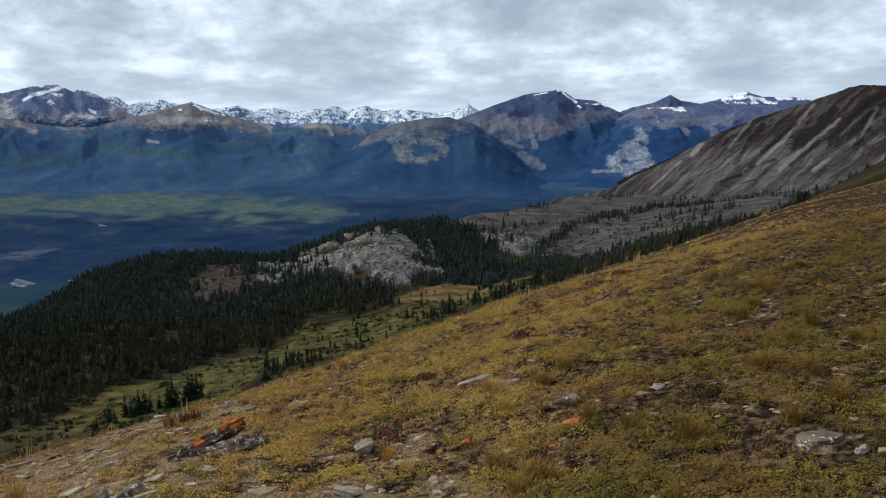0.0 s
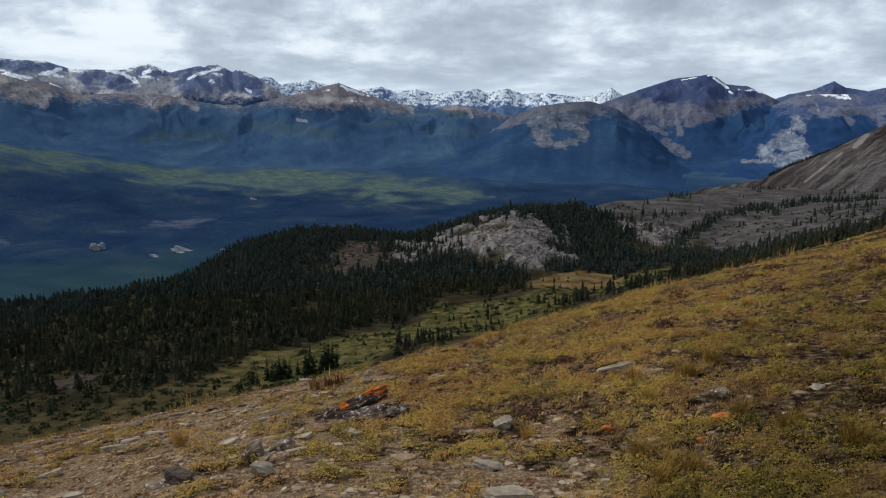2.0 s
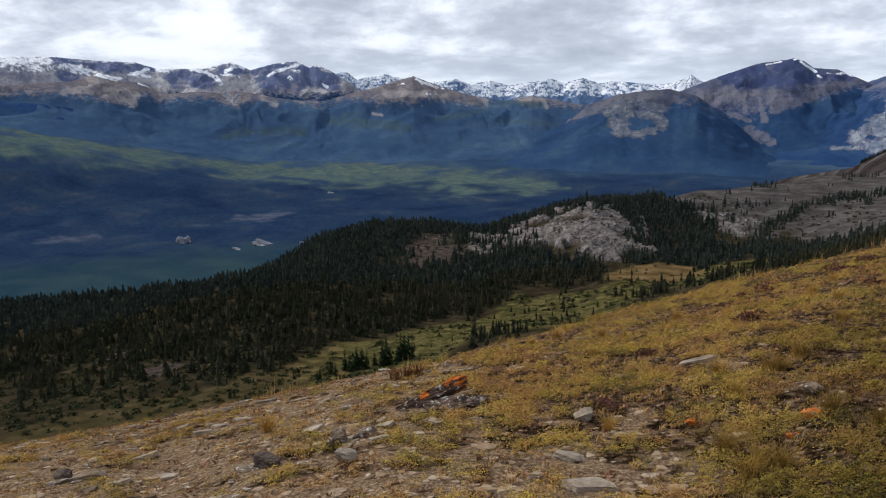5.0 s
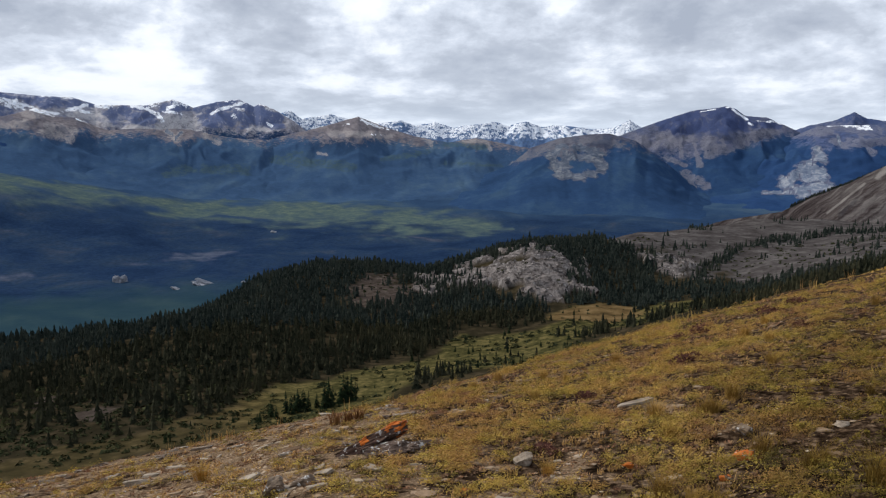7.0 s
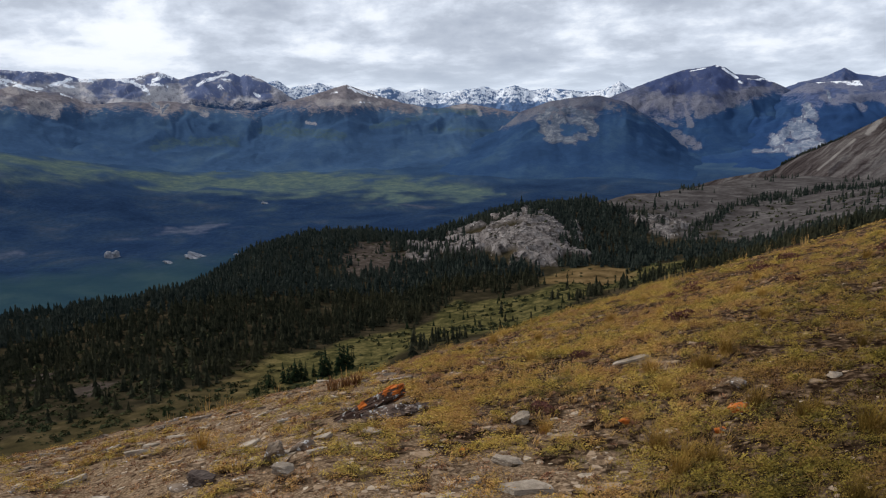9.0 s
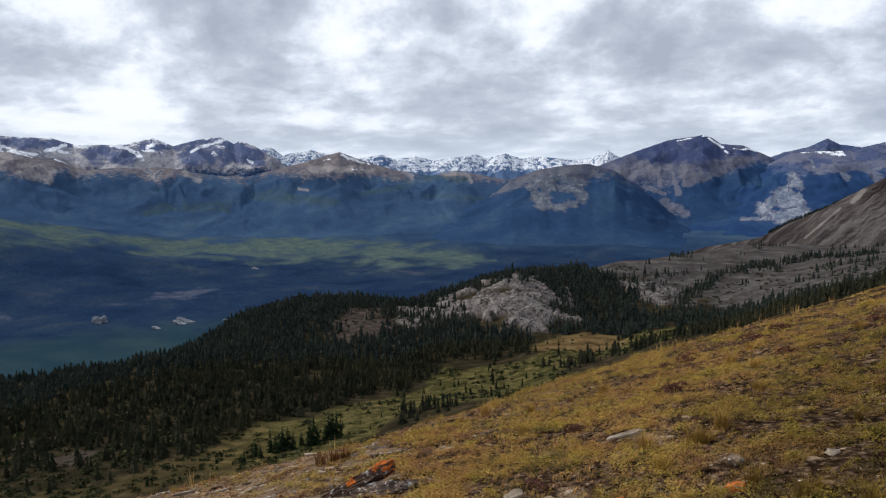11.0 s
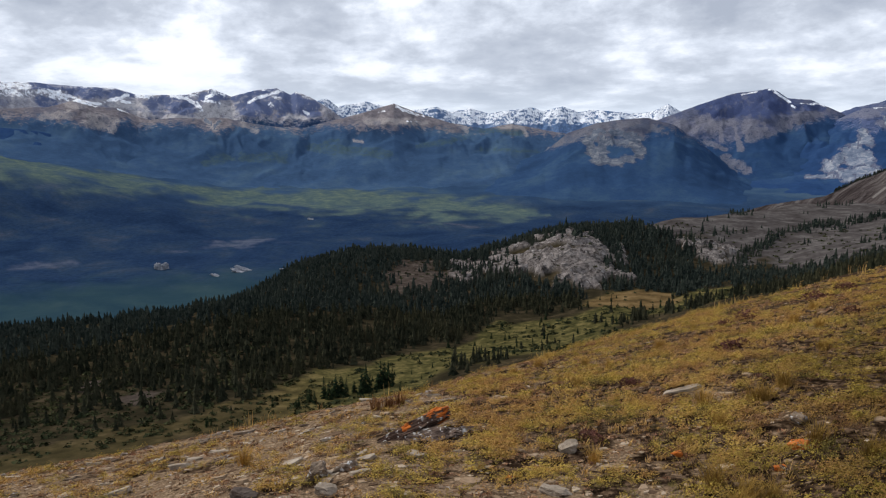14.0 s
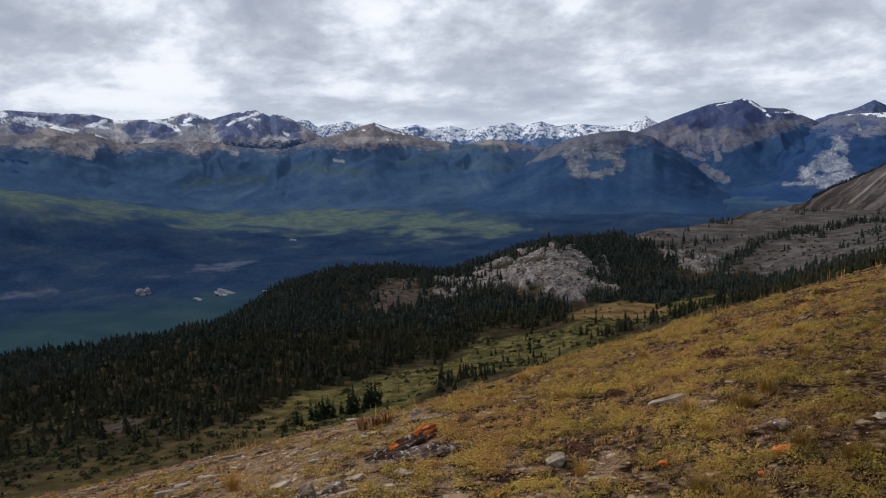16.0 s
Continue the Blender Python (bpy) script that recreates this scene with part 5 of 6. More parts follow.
def mat_plants(name, stops, scale, shade=0.28, paling=0.9):
    """Leaves and blades: colour drifts from patch to patch and differs a little from piece to piece."""
    def build(nt, geo):
        P = geo.outputs["Position"]
        n = noise_tex(nt, scale, 3, 0.55, P)
        n = math_node(nt, "ADD", n, math_node(nt, "MULTIPLY", math_node(nt, "SUBTRACT", noise_tex(nt, scale * 4, 2, 0.5, P), 0.5), 0.45))
        n = math_node(nt, "ADD", n, math_node(nt, "MULTIPLY", math_node(nt, "SUBTRACT", island(nt), 0.5), 0.05))
        n = math_node(nt, "ADD", n, math_node(nt, "MULTIPLY", math_node(nt, "SUBTRACT", attr(nt, "plant"), 0.5), 0.22))
        c = ramp(nt, n, stops)
        # paler and warmer in tone towards the open shoulder and up the slope
        sep = node(nt, "ShaderNodeSeparateXYZ")
        nt.links.new(P, sep.inputs[0])
        side = math_node(nt, "DIVIDE", sep.outputs[0], math_node(nt, "MAXIMUM", sep.outputs[1], 0.5))
        side = math_node(nt, "SUBTRACT", side, math_node(nt, "MULTIPLY", math_node(nt, "SUBTRACT", sep.outputs[1], 4.5), 0.045))
        dry = math_node(nt, "SUBTRACT", 1.0, span(nt, math_node(nt, "ADD", side, math_node(nt, "MULTIPLY", math_node(nt, "SUBTRACT", noise_tex(nt, 0.8, 4, 0.6, P), 0.5), 0.6)), -0.10, 0.34))
        c = mix_rgb(nt, math_node(nt, "MULTIPLY", dry, paling), mix_rgb(nt, 1.0, c, (0.76, 0.70, 0.54), "MULTIPLY"), mix_rgb(nt, 1.0, c, (2.18, 1.88, 1.62), "MULTIPLY"))
        return mix_rgb(nt, shade, c, ramp(nt, island(nt), [(0, (0.55, 0.55, 0.55)), (1, (1.25, 1.25, 1.25))]), "MULTIPLY"), None
    return material(name, build, 0.85)


# where larger stones break the turf: x, y, cleared round them
STONES_AT = [(-1.62, 5.0, 0.26), (-1.42, 5.0, 0.26), (-1.78, 4.9, 0.2), (-0.50, 4.62, 0.14), (0.84, 4.80, 0.12), (0.27, 6.05, 0.16), (0.10, 6.05, 0.14), (0.42, 6.05, 0.14), (-0.38, 3.42, 0.2), (-0.50, 3.82, 0.14),
             (-1.76, 3.72, 0.13), (-2.27, 3.72, 0.12), (1.82, 3.5, 0.22), (1.42, 4.84, 0.1)]


def make_turf():
    rs = np.random.RandomState(77)

    def spread(n, r0, r1, want, power=0.0, th0=-50, th1=34):
        u = rs.uniform(0, 1, n)
        p = 1 + power
        r = (r0 ** p + u * (r1 ** p - r0 ** p)) ** (1 / p)
        th = rs.uniform(th0, th1, n)
        x, y = r * np.sin(np.radians(th)), r * np.cos(np.radians(th))
        k = rs.uniform(0, 1, n) < want(x, y)
        for sx, sy, clear in STONES_AT:
            k &= np.hypot(x - sx, y - sy) > clear
        return x[k], y[k], r[k]

    def rows(x, y, r, kinds, sx, sz, sink):
        gx, gy = slope_lean(x, y)
        z = ground_at(x, y) - sink
        n = len(x)
        return np.stack([rs.randint(0, kinds, n), x, y, z, sx, sx * rs.uniform(0.75, 1.25, n), sz, rs.uniform(0, 6.28, n), gx, gy], 1)

    bare = lambda x, y: bareness(x, y)
    patchy = lambda a, b, k, seed, lo, hi: smooth(fbm(a / k, b / k, seed, 3), lo, hi)
    green = mat_plants("low_shrubs", [(0.30, (0.080, 0.066, 0.028)), (0.40, (0.140, 0.114, 0.034)), (0.47, (0.215, 0.172, 0.040)), (0.54, (0.175, 0.128, 0.044)), (0.62, (0.210, 0.140, 0.050)), (0.72, (0.115, 0.070, 0.040))], 1.5)
    straw = mat_plants("dry_grass", [(0.28, (0.18, 0.115, 0.048)), (0.42, (0.27, 0.190, 0.080)), (0.52, (0.21, 0.160, 0.055)), (0.64, (0.31, 0.228, 0.100)), (0.75, (0.23, 0.145, 0.060))], 1.1)
    shale = mat_stuff("shale", [(0.0, (0.080, 0.050, 0.033)), (0.25, (0.17, 0.113, 0.070)), (0.55, (0.27, 0.187, 0.120)), (0.85, (0.34, 0.252, 0.172)), (1.0, (0.43, 0.35, 0.26))], 0.9, 45)
    lush = mat_plants("cushion_shrubs", [(0.26, (0.070, 0.062, 0.030)), (0.36, (0.160, 0.138, 0.042)), (0.45, (0.300, 0.240, 0.060)), (0.54, (0.220, 0.155, 0.058)), (0.63, (0.275, 0.178, 0.070)), (0.74, (0.13, 0.076, 0.048))], 1.1, 0.26, 0.6)
    mats = [plant_mat(s) for s in range(6)]
    small_mats = [plant_mat(40 + s, 80, 0.046, 4) for s in range(6)]
    tufts = [grass_tuft(100 + s, 16, 1.0) for s in range(6)]
    chips = [stone_chip(200 + s) for s in range(10)]

    def wind(a, b):
        """Fewer plants on the blown edge of the shoulder."""
        th = np.degrees(np.arctan2(a, b))
        edge = np.hypot(a, b) / np.interp(th, [q[0] for q in BROW], [q[1] for q in BROW])
        return 1 - 0.75 * smooth(edge, 0.6, 0.9) * smooth(-th, -2, 10)

    # soft mats, thick in some patches and wanting in others
    x, y, r = spread(10500, 2.5, 15, lambda a, b: (1.0 - 0.9 * bare(a, b)) * (0.08 + 0.92 * patchy(a, b, 0.6, 88.0, -0.14, 0.06)) * (1 - 0.4 * smooth(np.hypot(a, b), 7, 11)) * wind(a, b))
    w = rs.uniform(0.14, 0.36, len(x)) * (0.8 + r / 30)
    scatter("cushion_shrubs", mats, rows(x, y, r, 6, w, w * rs.uniform(0.40, 0.80, len(x)), 0.008), lush, "soft olive and lime green cushion plants", "plants")
    x, y, r = spread(8000, 2.5, 17, lambda a, b: (0.75 - 0.72 * bare(a, b)) * (0.15 + 0.85 * patchy(a, b, 0.4, 81.0, -0.15, 0.15)) * wind(a, b))
    w = rs.uniform(0.06, 0.18, len(x)) * (0.75 + r / 20)
    scatter("low_shrubs", small_mats, rows(x, y, r, 6, w, w * rs.uniform(0.4, 0.85, len(x)), 0.006), green, "low olive and lime green alpine shrubs", "plants")
    x, y, r = spread(4200, 15, 60, lambda a, b: 0.9 - 0.5 * bare(a, b), 0.3)
    w = rs.uniform(0.25, 0.7, len(x)) * (0.55 + r / 60)
    scatter("low_shrubs", small_mats, rows(x, y, r, 6, w, w * rs.uniform(0.12, 0.26, len(x)), 0.01), green, "low olive alpine shrubs along the brow", "plants")
    # the turf goes on round the standing place
    x, y, r = spread(2600, 0.5, 2.6, lambda a, b: 0.7 - 0.4 * bare(a, b), 1.0, -180, 180)
    w = rs.uniform(0.08, 0.2, len(x))
    scatter("low_shrubs", small_mats, rows(x, y, r, 6, w, w * rs.uniform(0.4, 0.85, len(x)), 0.006), green, "low olive alpine shrubs underfoot", "plants")
    x, y, r = spread(5200, 2.4, 12, lambda a, b: 0.7 - 0.4 * bare(a, b), 0.8, 36, 308)
    w = rs.uniform(0.12, 0.34, len(x))
    scatter("low_shrubs", small_mats, rows(x, y, r, 6, w, w * rs.uniform(0.4, 0.85, len(x)), 0.006), green, "low olive alpine shrubs up the slope", "plants")
    # dry grass, short towards the windswept brow
    x, y, r = spread(15000, 2.5, 17, lambda a, b: (1 - 0.6 * smooth(a / np.maximum(b, 0.5), 0.12, 0.34)) * (0.70 - 0.35 * bare(a, b)) * (0.25 + 0.75 * patchy(a, b, 0.7, 85.0, -0.3, 0.2)))
    h = rs.uniform(0.022, 0.066, len(x)) * (1.05 - 0.25 * smooth(r, 6, 12))
    scatter("dry_grass", tufts, rows(x, y, r, 6, h * 1.6, h, 0.004), straw, "dry straw-coloured alpine grass", "grass")
    x, y, r = spread(3200, 17, 60, lambda a, b: 0.7 + 0 * a, 0.3)
    h = rs.uniform(0.035, 0.085, len(x)) * (0.7 + r / 60)
    scatter("dry_grass", tufts, rows(x, y, r, 6, h * 2.4, h, 0.01), straw, "dry grass on the brow of the slope", "grass")
    x, y, r = spread(34000, 2.5, 13, lambda a, b: 0.16 + 0.84 * bare(a, b))
    w = rs.uniform(0.018, 0.052, len(x)) * rs.choice([0.8, 1.2, 1.7, 2.6], len(x), p=[0.38, 0.35, 0.20, 0.07])
    scatter("gravel", chips, rows(x, y, r, 10, w, w * rs.uniform(0.22, 0.55, len(x)), 0.001), shale, "loose flat chips of grey-brown shale", "gravel")
    # withered low plants and litter between the rest
    litter = mat_plants("withered_plants", [(0.28, (0.070, 0.040, 0.030)), (0.40, (0.165, 0.108, 0.070)), (0.50, (0.100, 0.066, 0.046)), (0.60, (0.225, 0.158, 0.098)), (0.72, (0.13, 0.074, 0.052))], 3.0)
    low = [leaf_clump(600 + k, 30, 0.55, 0.20, 0.06) for k in range(5)]
    x, y, r = spread(9000, 2.5, 17, lambda a, b: 0.75 - 0.25 * bare(a, b))
    w = rs.uniform(0.06, 0.17, len(x)) * (0.8 + r / 20)
    scatter("withered_plants", low, rows(x, y, r, 5, w, w * rs.uniform(0.5, 1.0, len(x)), 0.004), litter, "withered brown low plants between stones", "plants")
    # large tussocks of long grass
    big = [grass_tuft(300 + s, 190, 1.0, 0.006) for s in range(4)]
    tuss = mat_plants("tussock_grass", [(0.3, (0.15, 0.105, 0.032)), (0.5, (0.25, 0.170, 0.050)), (0.7, (0.30, 0.185, 0.060))], 0.8)
    spots = [(0.42, 3.75, 0.13), (0.36, 3.62, 0.12), (0.52, 3.68, 0.12), (1.05, 4.15, 0.12), (2.05, 4.9, 0.14), (2.15, 4.95, 0.12), (0.25, 2.95, 0.15), (0.05, 3.0, 0.14),
             (-0.1, 2.85, 0.13), (1.0, 3.1, 0.14), (1.3, 3.9, 0.17), (-2.75, 4.7, 0.14), (2.6, 6.6, 0.15), (1.5, 7.3, 0.14), (3.2, 7.6, 0.16), (-0.6, 6.8, 0.12), (0.7, 5.6, 0.12), (2.9, 5.3, 0.13)]
    q = random.Random(17)
    for _ in range(34):
        th, d = q.uniform(-10, 28), q.uniform(3.6, 11)
        spots.append((*polar(th, d), q.uniform(0.09, 0.17)))
    shapes = [mesh_from("grass_tussock", V * (1.5, 1.5, 1.2), F, tuss, False) for V, F in big]
    for i, (px, py, hh) in enumerate(spots):
        ob = new("grass_tussock", shapes[i % 4])
        ob.matrix_world = pose(px, py, float(ground_at(px, py)) - 0.004, 0, 0, i * 57) @ Matrix.Diagonal((hh, hh, hh, 1))
        tagged(ob, "tussock of long golden brown grass", "grass", "grass tussocks")
    # seed stems that stand against the woods
    stems = [grass_tuft(400 + s, 7, 0.35, 0.010) for s in range(3)]
    th = rs.uniform(-34, 24, 46)
    bt = np.array(BROW)
    r = np.interp(th, bt[:, 0], bt[:, 1]) * rs.uniform(0.82, 1.02, 46)
    x, y = r * np.sin(np.radians(th)), r * np.cos(np.radians(th))
    h = rs.uniform(0.10, 0.26, 46) * (0.6 + r / 25)
    scatter("grass_stems", stems, rows(x, y, r, 3, h, h, 0.005), straw, "tall dry grass stems on the brow", "grass")


def boxy_stone(seed, size, rough=0.10, power=4.0, level=12):
    """A worn block: between a box and an egg, with broken faces."""
    bm = bmesh.new()
    bmesh.ops.create_cube(bm, size=2)
    bmesh.ops.subdivide_edges(bm, edges=bm.edges[:], cuts=level, use_grid_fill=True)
    rs = np.random.RandomState(seed)
    o = rs.uniform(0, 50, 3)
    if power > 8:       # slabs break along upright faces
        cuts = [(Vector((math.cos(a), math.sin(a), rs.normal(0, 0.1))).normalized(), rs.uniform(0.5, 0.85)) for a in rs.uniform(0, 6.28, 7)]
    else:
        cuts = [(Vector(rs.normal(size=3)).normalized(), rs.uniform(0.62, 0.95)) for _ in range(9)]
    p = np.array([v.co[:] for v in bm.verts])
    p /= ((np.abs(p) ** power).sum(1) ** (1 / power))[:, None]
    for c, k in cuts:
        c = np.array(c)
        p -= np.maximum(p @ c - k, 0)[:, None] * c
    q = p / np.linalg.norm(p, axis=1)[:, None]
    f = fbm(q[:, 0] * 1.7 + o[0], q[:, 1] * 1.7 + o[1], q[:, 2] * 1.7 + o[2], 4)
    g = fbm(q[:, 0] * 7 + o[1], q[:, 1] * 7 + o[2], q[:, 2] * 7 + o[0], 3)
    p *= (1 + rough * f * (0.5 if power > 8 else 1) + 0.6 * rough * g)[:, None] * np.array(size) / 2
    for v, w in zip(bm.verts, p):
        v.co = w
    for f in bm.faces:
        f.smooth = False
    return bm


def crust(bm, centre, radius, lift=0.003, seed=1):
    """A thin crust on the part of a stone round a point, with a ragged edge."""
    out = bmesh.new()
    made = {}
    bm.normal_update()
    mids = np.array([f.calc_center_median()[:] for f in bm.faces])
    edge = 0.8 + 1.2 * fbm(mids[:, 0] * 30, mids[:, 1] * 30, mids[:, 2] * 30 + seed, 3)
    inside = np.linalg.norm(mids - np.array(centre), axis=1) < radius * edge
    for f, keep in zip(bm.faces, inside):
        if keep:
            vs = []
            for v in f.verts:
                if v.index not in made:
                    made[v.index] = out.verts.new(v.co + v.normal * lift)
                vs.append(made[v.index])
            out.faces.new(vs)
    return out


def make_stones():
    brown = mat_rock("brown_stone", (0.030, 0.018, 0.013), (0.085, 0.050, 0.036), (0.18, 0.115, 0.082), (0.50, 0.47, 0.43))
    speckled = mat_rock("speckled_stone", (0.040, 0.027, 0.022), (0.120, 0.082, 0.062), (0.22, 0.165, 0.13), (0.52, 0.49, 0.45))
    grey = mat_rock("grey_stone", (0.060, 0.041, 0.029), (0.165, 0.119, 0.084), (0.28, 0.215, 0.155), (0.55, 0.53, 0.50))
    pale = mat_rock("pale_stone", (0.17, 0.132, 0.096), (0.32, 0.260, 0.198), (0.45, 0.385, 0.305))
    dark = mat_rock("dark_stone", (0.040, 0.029, 0.024), (0.095, 0.070, 0.058), (0.16, 0.125, 0.10))
    orange = mat_rock("orange_lichen", (0.20, 0.075, 0.030), (0.46, 0.120, 0.018), (0.52, 0.19, 0.045))

    def settle(ob, x, y, lift, rx, ry, rz):
        ob.matrix_world = pose(x, y, float(ground_at(x, y)) + lift, rx, ry, rz)

    # the low outcrop with orange lichen
    rock = new("lichen_rock")
    tagged(rock, "low brown outcrop crusted with orange and white lichen", "rock")
    settle(rock, -1.58, 5.02, -0.025, 0, 0, 0)

    def piece(name, seed, size, at, turn, mat, patches=(), power=4.0):
        bm = boxy_stone(seed, size, 0.17, power, 18)
        bmesh.ops.transform(bm, matrix=pose(*at, *turn), verts=bm.verts)
        bm.verts.index_update()
        crusts = [crust(bm, c, r, 0.003, i + seed) for i, (c, r) in enumerate(patches)]
        ob = part(name, bm, mat, rock)
        for cb in crusts:
            if len(cb.faces):
                p = part("lichen", cb, orange, ob, "bright orange lichen crust")
            else:
                cb.free()
        return ob
    piece("slab", 11, (0.62, 0.20, 0.12), (-0.10, 0.08, 0.035), (-14, -19, 36), brown, [((0.09, 0.19, 0.16), 0.07), ((-0.10, 0.03, 0.09), 0.034)])
    piece("slab", 12, (0.36, 0.15, 0.09), (-0.20, -0.07, -0.012), (-20, -18, 40), brown)
    piece("boulder", 13, (0.42, 0.22, 0.13), (0.06, 0.02, 0.015), (-8, -6, 30), speckled)
    piece("boulder", 14, (0.28, 0.20, 0.10), (0.22, 0.12, 0.02), (-4, 8, 46), speckled)
    piece("boulder", 15, (0.20, 0.12, 0.07), (0.34, 0.20, 0.012), (0, 6, 20), speckled)
    piece("flake", 16, (0.22, 0.10, 0.035), (0.02, -0.15, 0.006), (-8, 0, 12), pale, power=9)
    piece("cobble", 17, (0.07, 0.06, 0.06), (-0.18, -0.17, 0.02), (0, 0, 40), grey)

    def stone(name, seed, x, y, size, turn, mat, label, lift=0.0, patch=None, group=""):
        flat = size[2] < 0.5 * size[1]
        bm = boxy_stone(seed, size, 0.06 if flat else 0.12, 9.0 if flat else 5.0, 18 if patch else 10)
        bm.verts.index_update()
        cr = crust(bm, *patch) if patch else None
        base = new(name)
        ob = part("body", bm, mat, base)
        if cr is not None and len(cr.faces):
            part("lichen", cr, orange, base, "bright orange lichen crust")
        if flat:        # lies along the slope
            gx, gy = slope_lean(x, y)
            turn = (math.degrees(math.atan(gy)) + 0.3 * turn[0] + 3, -math.degrees(math.atan(gx)) + 0.3 * turn[1], turn[2])
        settle(base, x, y, lift, *turn)
        tagged(base, label, "stone", group)
        return base

    stone("stone", 31, -0.50, 4.68, (0.14, 0.10, 0.10), (6, -8, 25), pale, "pale angular stone in green turf", 0.015)
    stone("stone", 32, 0.84, 4.86, (0.10, 0.09, 0.09), (0, 10, 60), grey, "small grey upright stone among shrubs", 0.025)
    stone("flat_stone", 33, 0.27, 6.14, (0.42, 0.12, 0.034), (20, -9, 8), pale, "long pale stone slab in the grass", 0.008)
    stone("stone", 34, 0.78, 4.45, (0.18, 0.12, 0.055), (0, 4, 10), grey, "stone covered with orange lichen", 0.002, ((-0.01, -0.02, 0.02), 0.075, 0.003, 3))
    stone("stone", 35, 0.14, 4.50, (0.08, 0.06, 0.05), (0, 0, 30), brown, "small stone with orange lichen", 0.012, ((0, -0.01, 0.02), 0.032, 0.003, 5))
    stone("stone", 36, -0.77, 4.02, (0.07, 0.05, 0.03), (0, 0, 70), brown, "small stone with orange lichen", 0.010, ((0, 0, 0.01), 0.032, 0.003, 6))
    stone("stone", 46, 0.62, 4.12, (0.07, 0.05, 0.03), (0, 0, 10), brown, "small stone with orange lichen", 0.010, ((0, 0, 0.01), 0.032, 0.003, 8))
    stone("flat_stone", 37, -0.38, 3.50, (0.27, 0.19, 0.05), (10, 2, 14), pale, "flat pale stone slab lying on gravel", 0.002)
    stone("flat_stone", 38, -0.50, 3.88, (0.17, 0.10, 0.05), (-3, 4, -12), pale, "flat pale stone lying on gravel", 0.012)
    stone("stone", 39, -0.64, 3.58, (0.08, 0.07, 0.055), (0, 0, 44), pale, "small pale pointed stone on gravel", 0.012)
    stone("flat_stone", 40, -1.76, 3.80, (0.17, 0.11, 0.06), (-4, 6, 8), pale, "flat pinkish stone slab on the slope", 0.014)
    stone("stone", 41, -1.95, 4.10, (0.13, 0.10, 0.14), (14, -10, 30), grey, "grey tilted stone with white lichen", 0.02)
    stone("stone", 42, -1.80, 4.20, (0.16, 0.08, 0.07), (0, -14, 24), grey, "grey stone with white lichen", 0.012)
    stone("stone", 43, -2.27, 3.80, (0.16, 0.12, 0.10), (0, 4, 20), dark, "dark rounded stone on gravel", 0.018)
    stone("stone", 44, -3.70, 3.75, (0.11, 0.10, 0.11), (0, 0, 10), dark, "dark stone standing in dry grass", 0.025)
    stone("flat_stone", 45, 1.82, 3.62, (0.24, 0.15, 0.04), (-4, -3, 20), grey, "flaking grey stone slab in turf", 0.010)
    stone("stone", 47, 1.72, 3.50, (0.11, 0.08, 0.05), (0, 0, -20), grey, "flaking grey stone in turf", 0.010)
    stone("stone", 48, 1.95, 3.42, (0.09, 0.06, 0.04), (0, 0, 20), pale, "small pale stone in turf", 0.008)
    stone("stone", 49, 1.42, 4.90, (0.10, 0.07, 0.05), (0, 0, 10), pale, "small pale stone in turf", 0.008)
    # scattered slabs on the stony shoulder
    kinds = [boxy_stone(60 + k, (0.24, 0.15, 0.032), 0.05, 9.0, 6) for k in range(5)]
    meshes = []
    for bm in kinds:
        me = bpy.data.meshes.new("flat_stone")
        bm.to_mesh(me)
        bm.free()
        me.materials.append(stony(grey, pale, len(meshes)))
        meshes.append(me)
    r = random.Random(9)
    for k in range(150):
        th, d = r.uniform(-47, -14), r.uniform(3.9, 9.2)
        if k > 124:
            th, d = r.uniform(-12, 26), r.uniform(3.5, 15)
        x, y = polar(th, d)
        ob = new("flat_stone", meshes[k % 5])
        q = r.choice((0.35, 0.5, 0.7, 1.0)) * r.uniform(0.7, 1.15) * (1 if k <= 124 else 0.5)
        gx, gy = slope_lean(x, y)
        ob.matrix_world = pose(x, y, float(ground_at(x, y)) + 0.004 + 0.004 * q, math.degrees(math.atan(gy)) + r.uniform(-7, 7), -math.degrees(math.atan(gx)) + r.uniform(-7, 7), r.uniform(-40, 40)) @ Matrix.Diagonal((q, q, q * r.uniform(0.8, 1.4), 1))
        tagged(ob, "flat weathered slab of grey-brown shale", "stone", "slabs on the stony shoulder")


def stony(grey, pale, k):
    return pale if k % 2 else grey


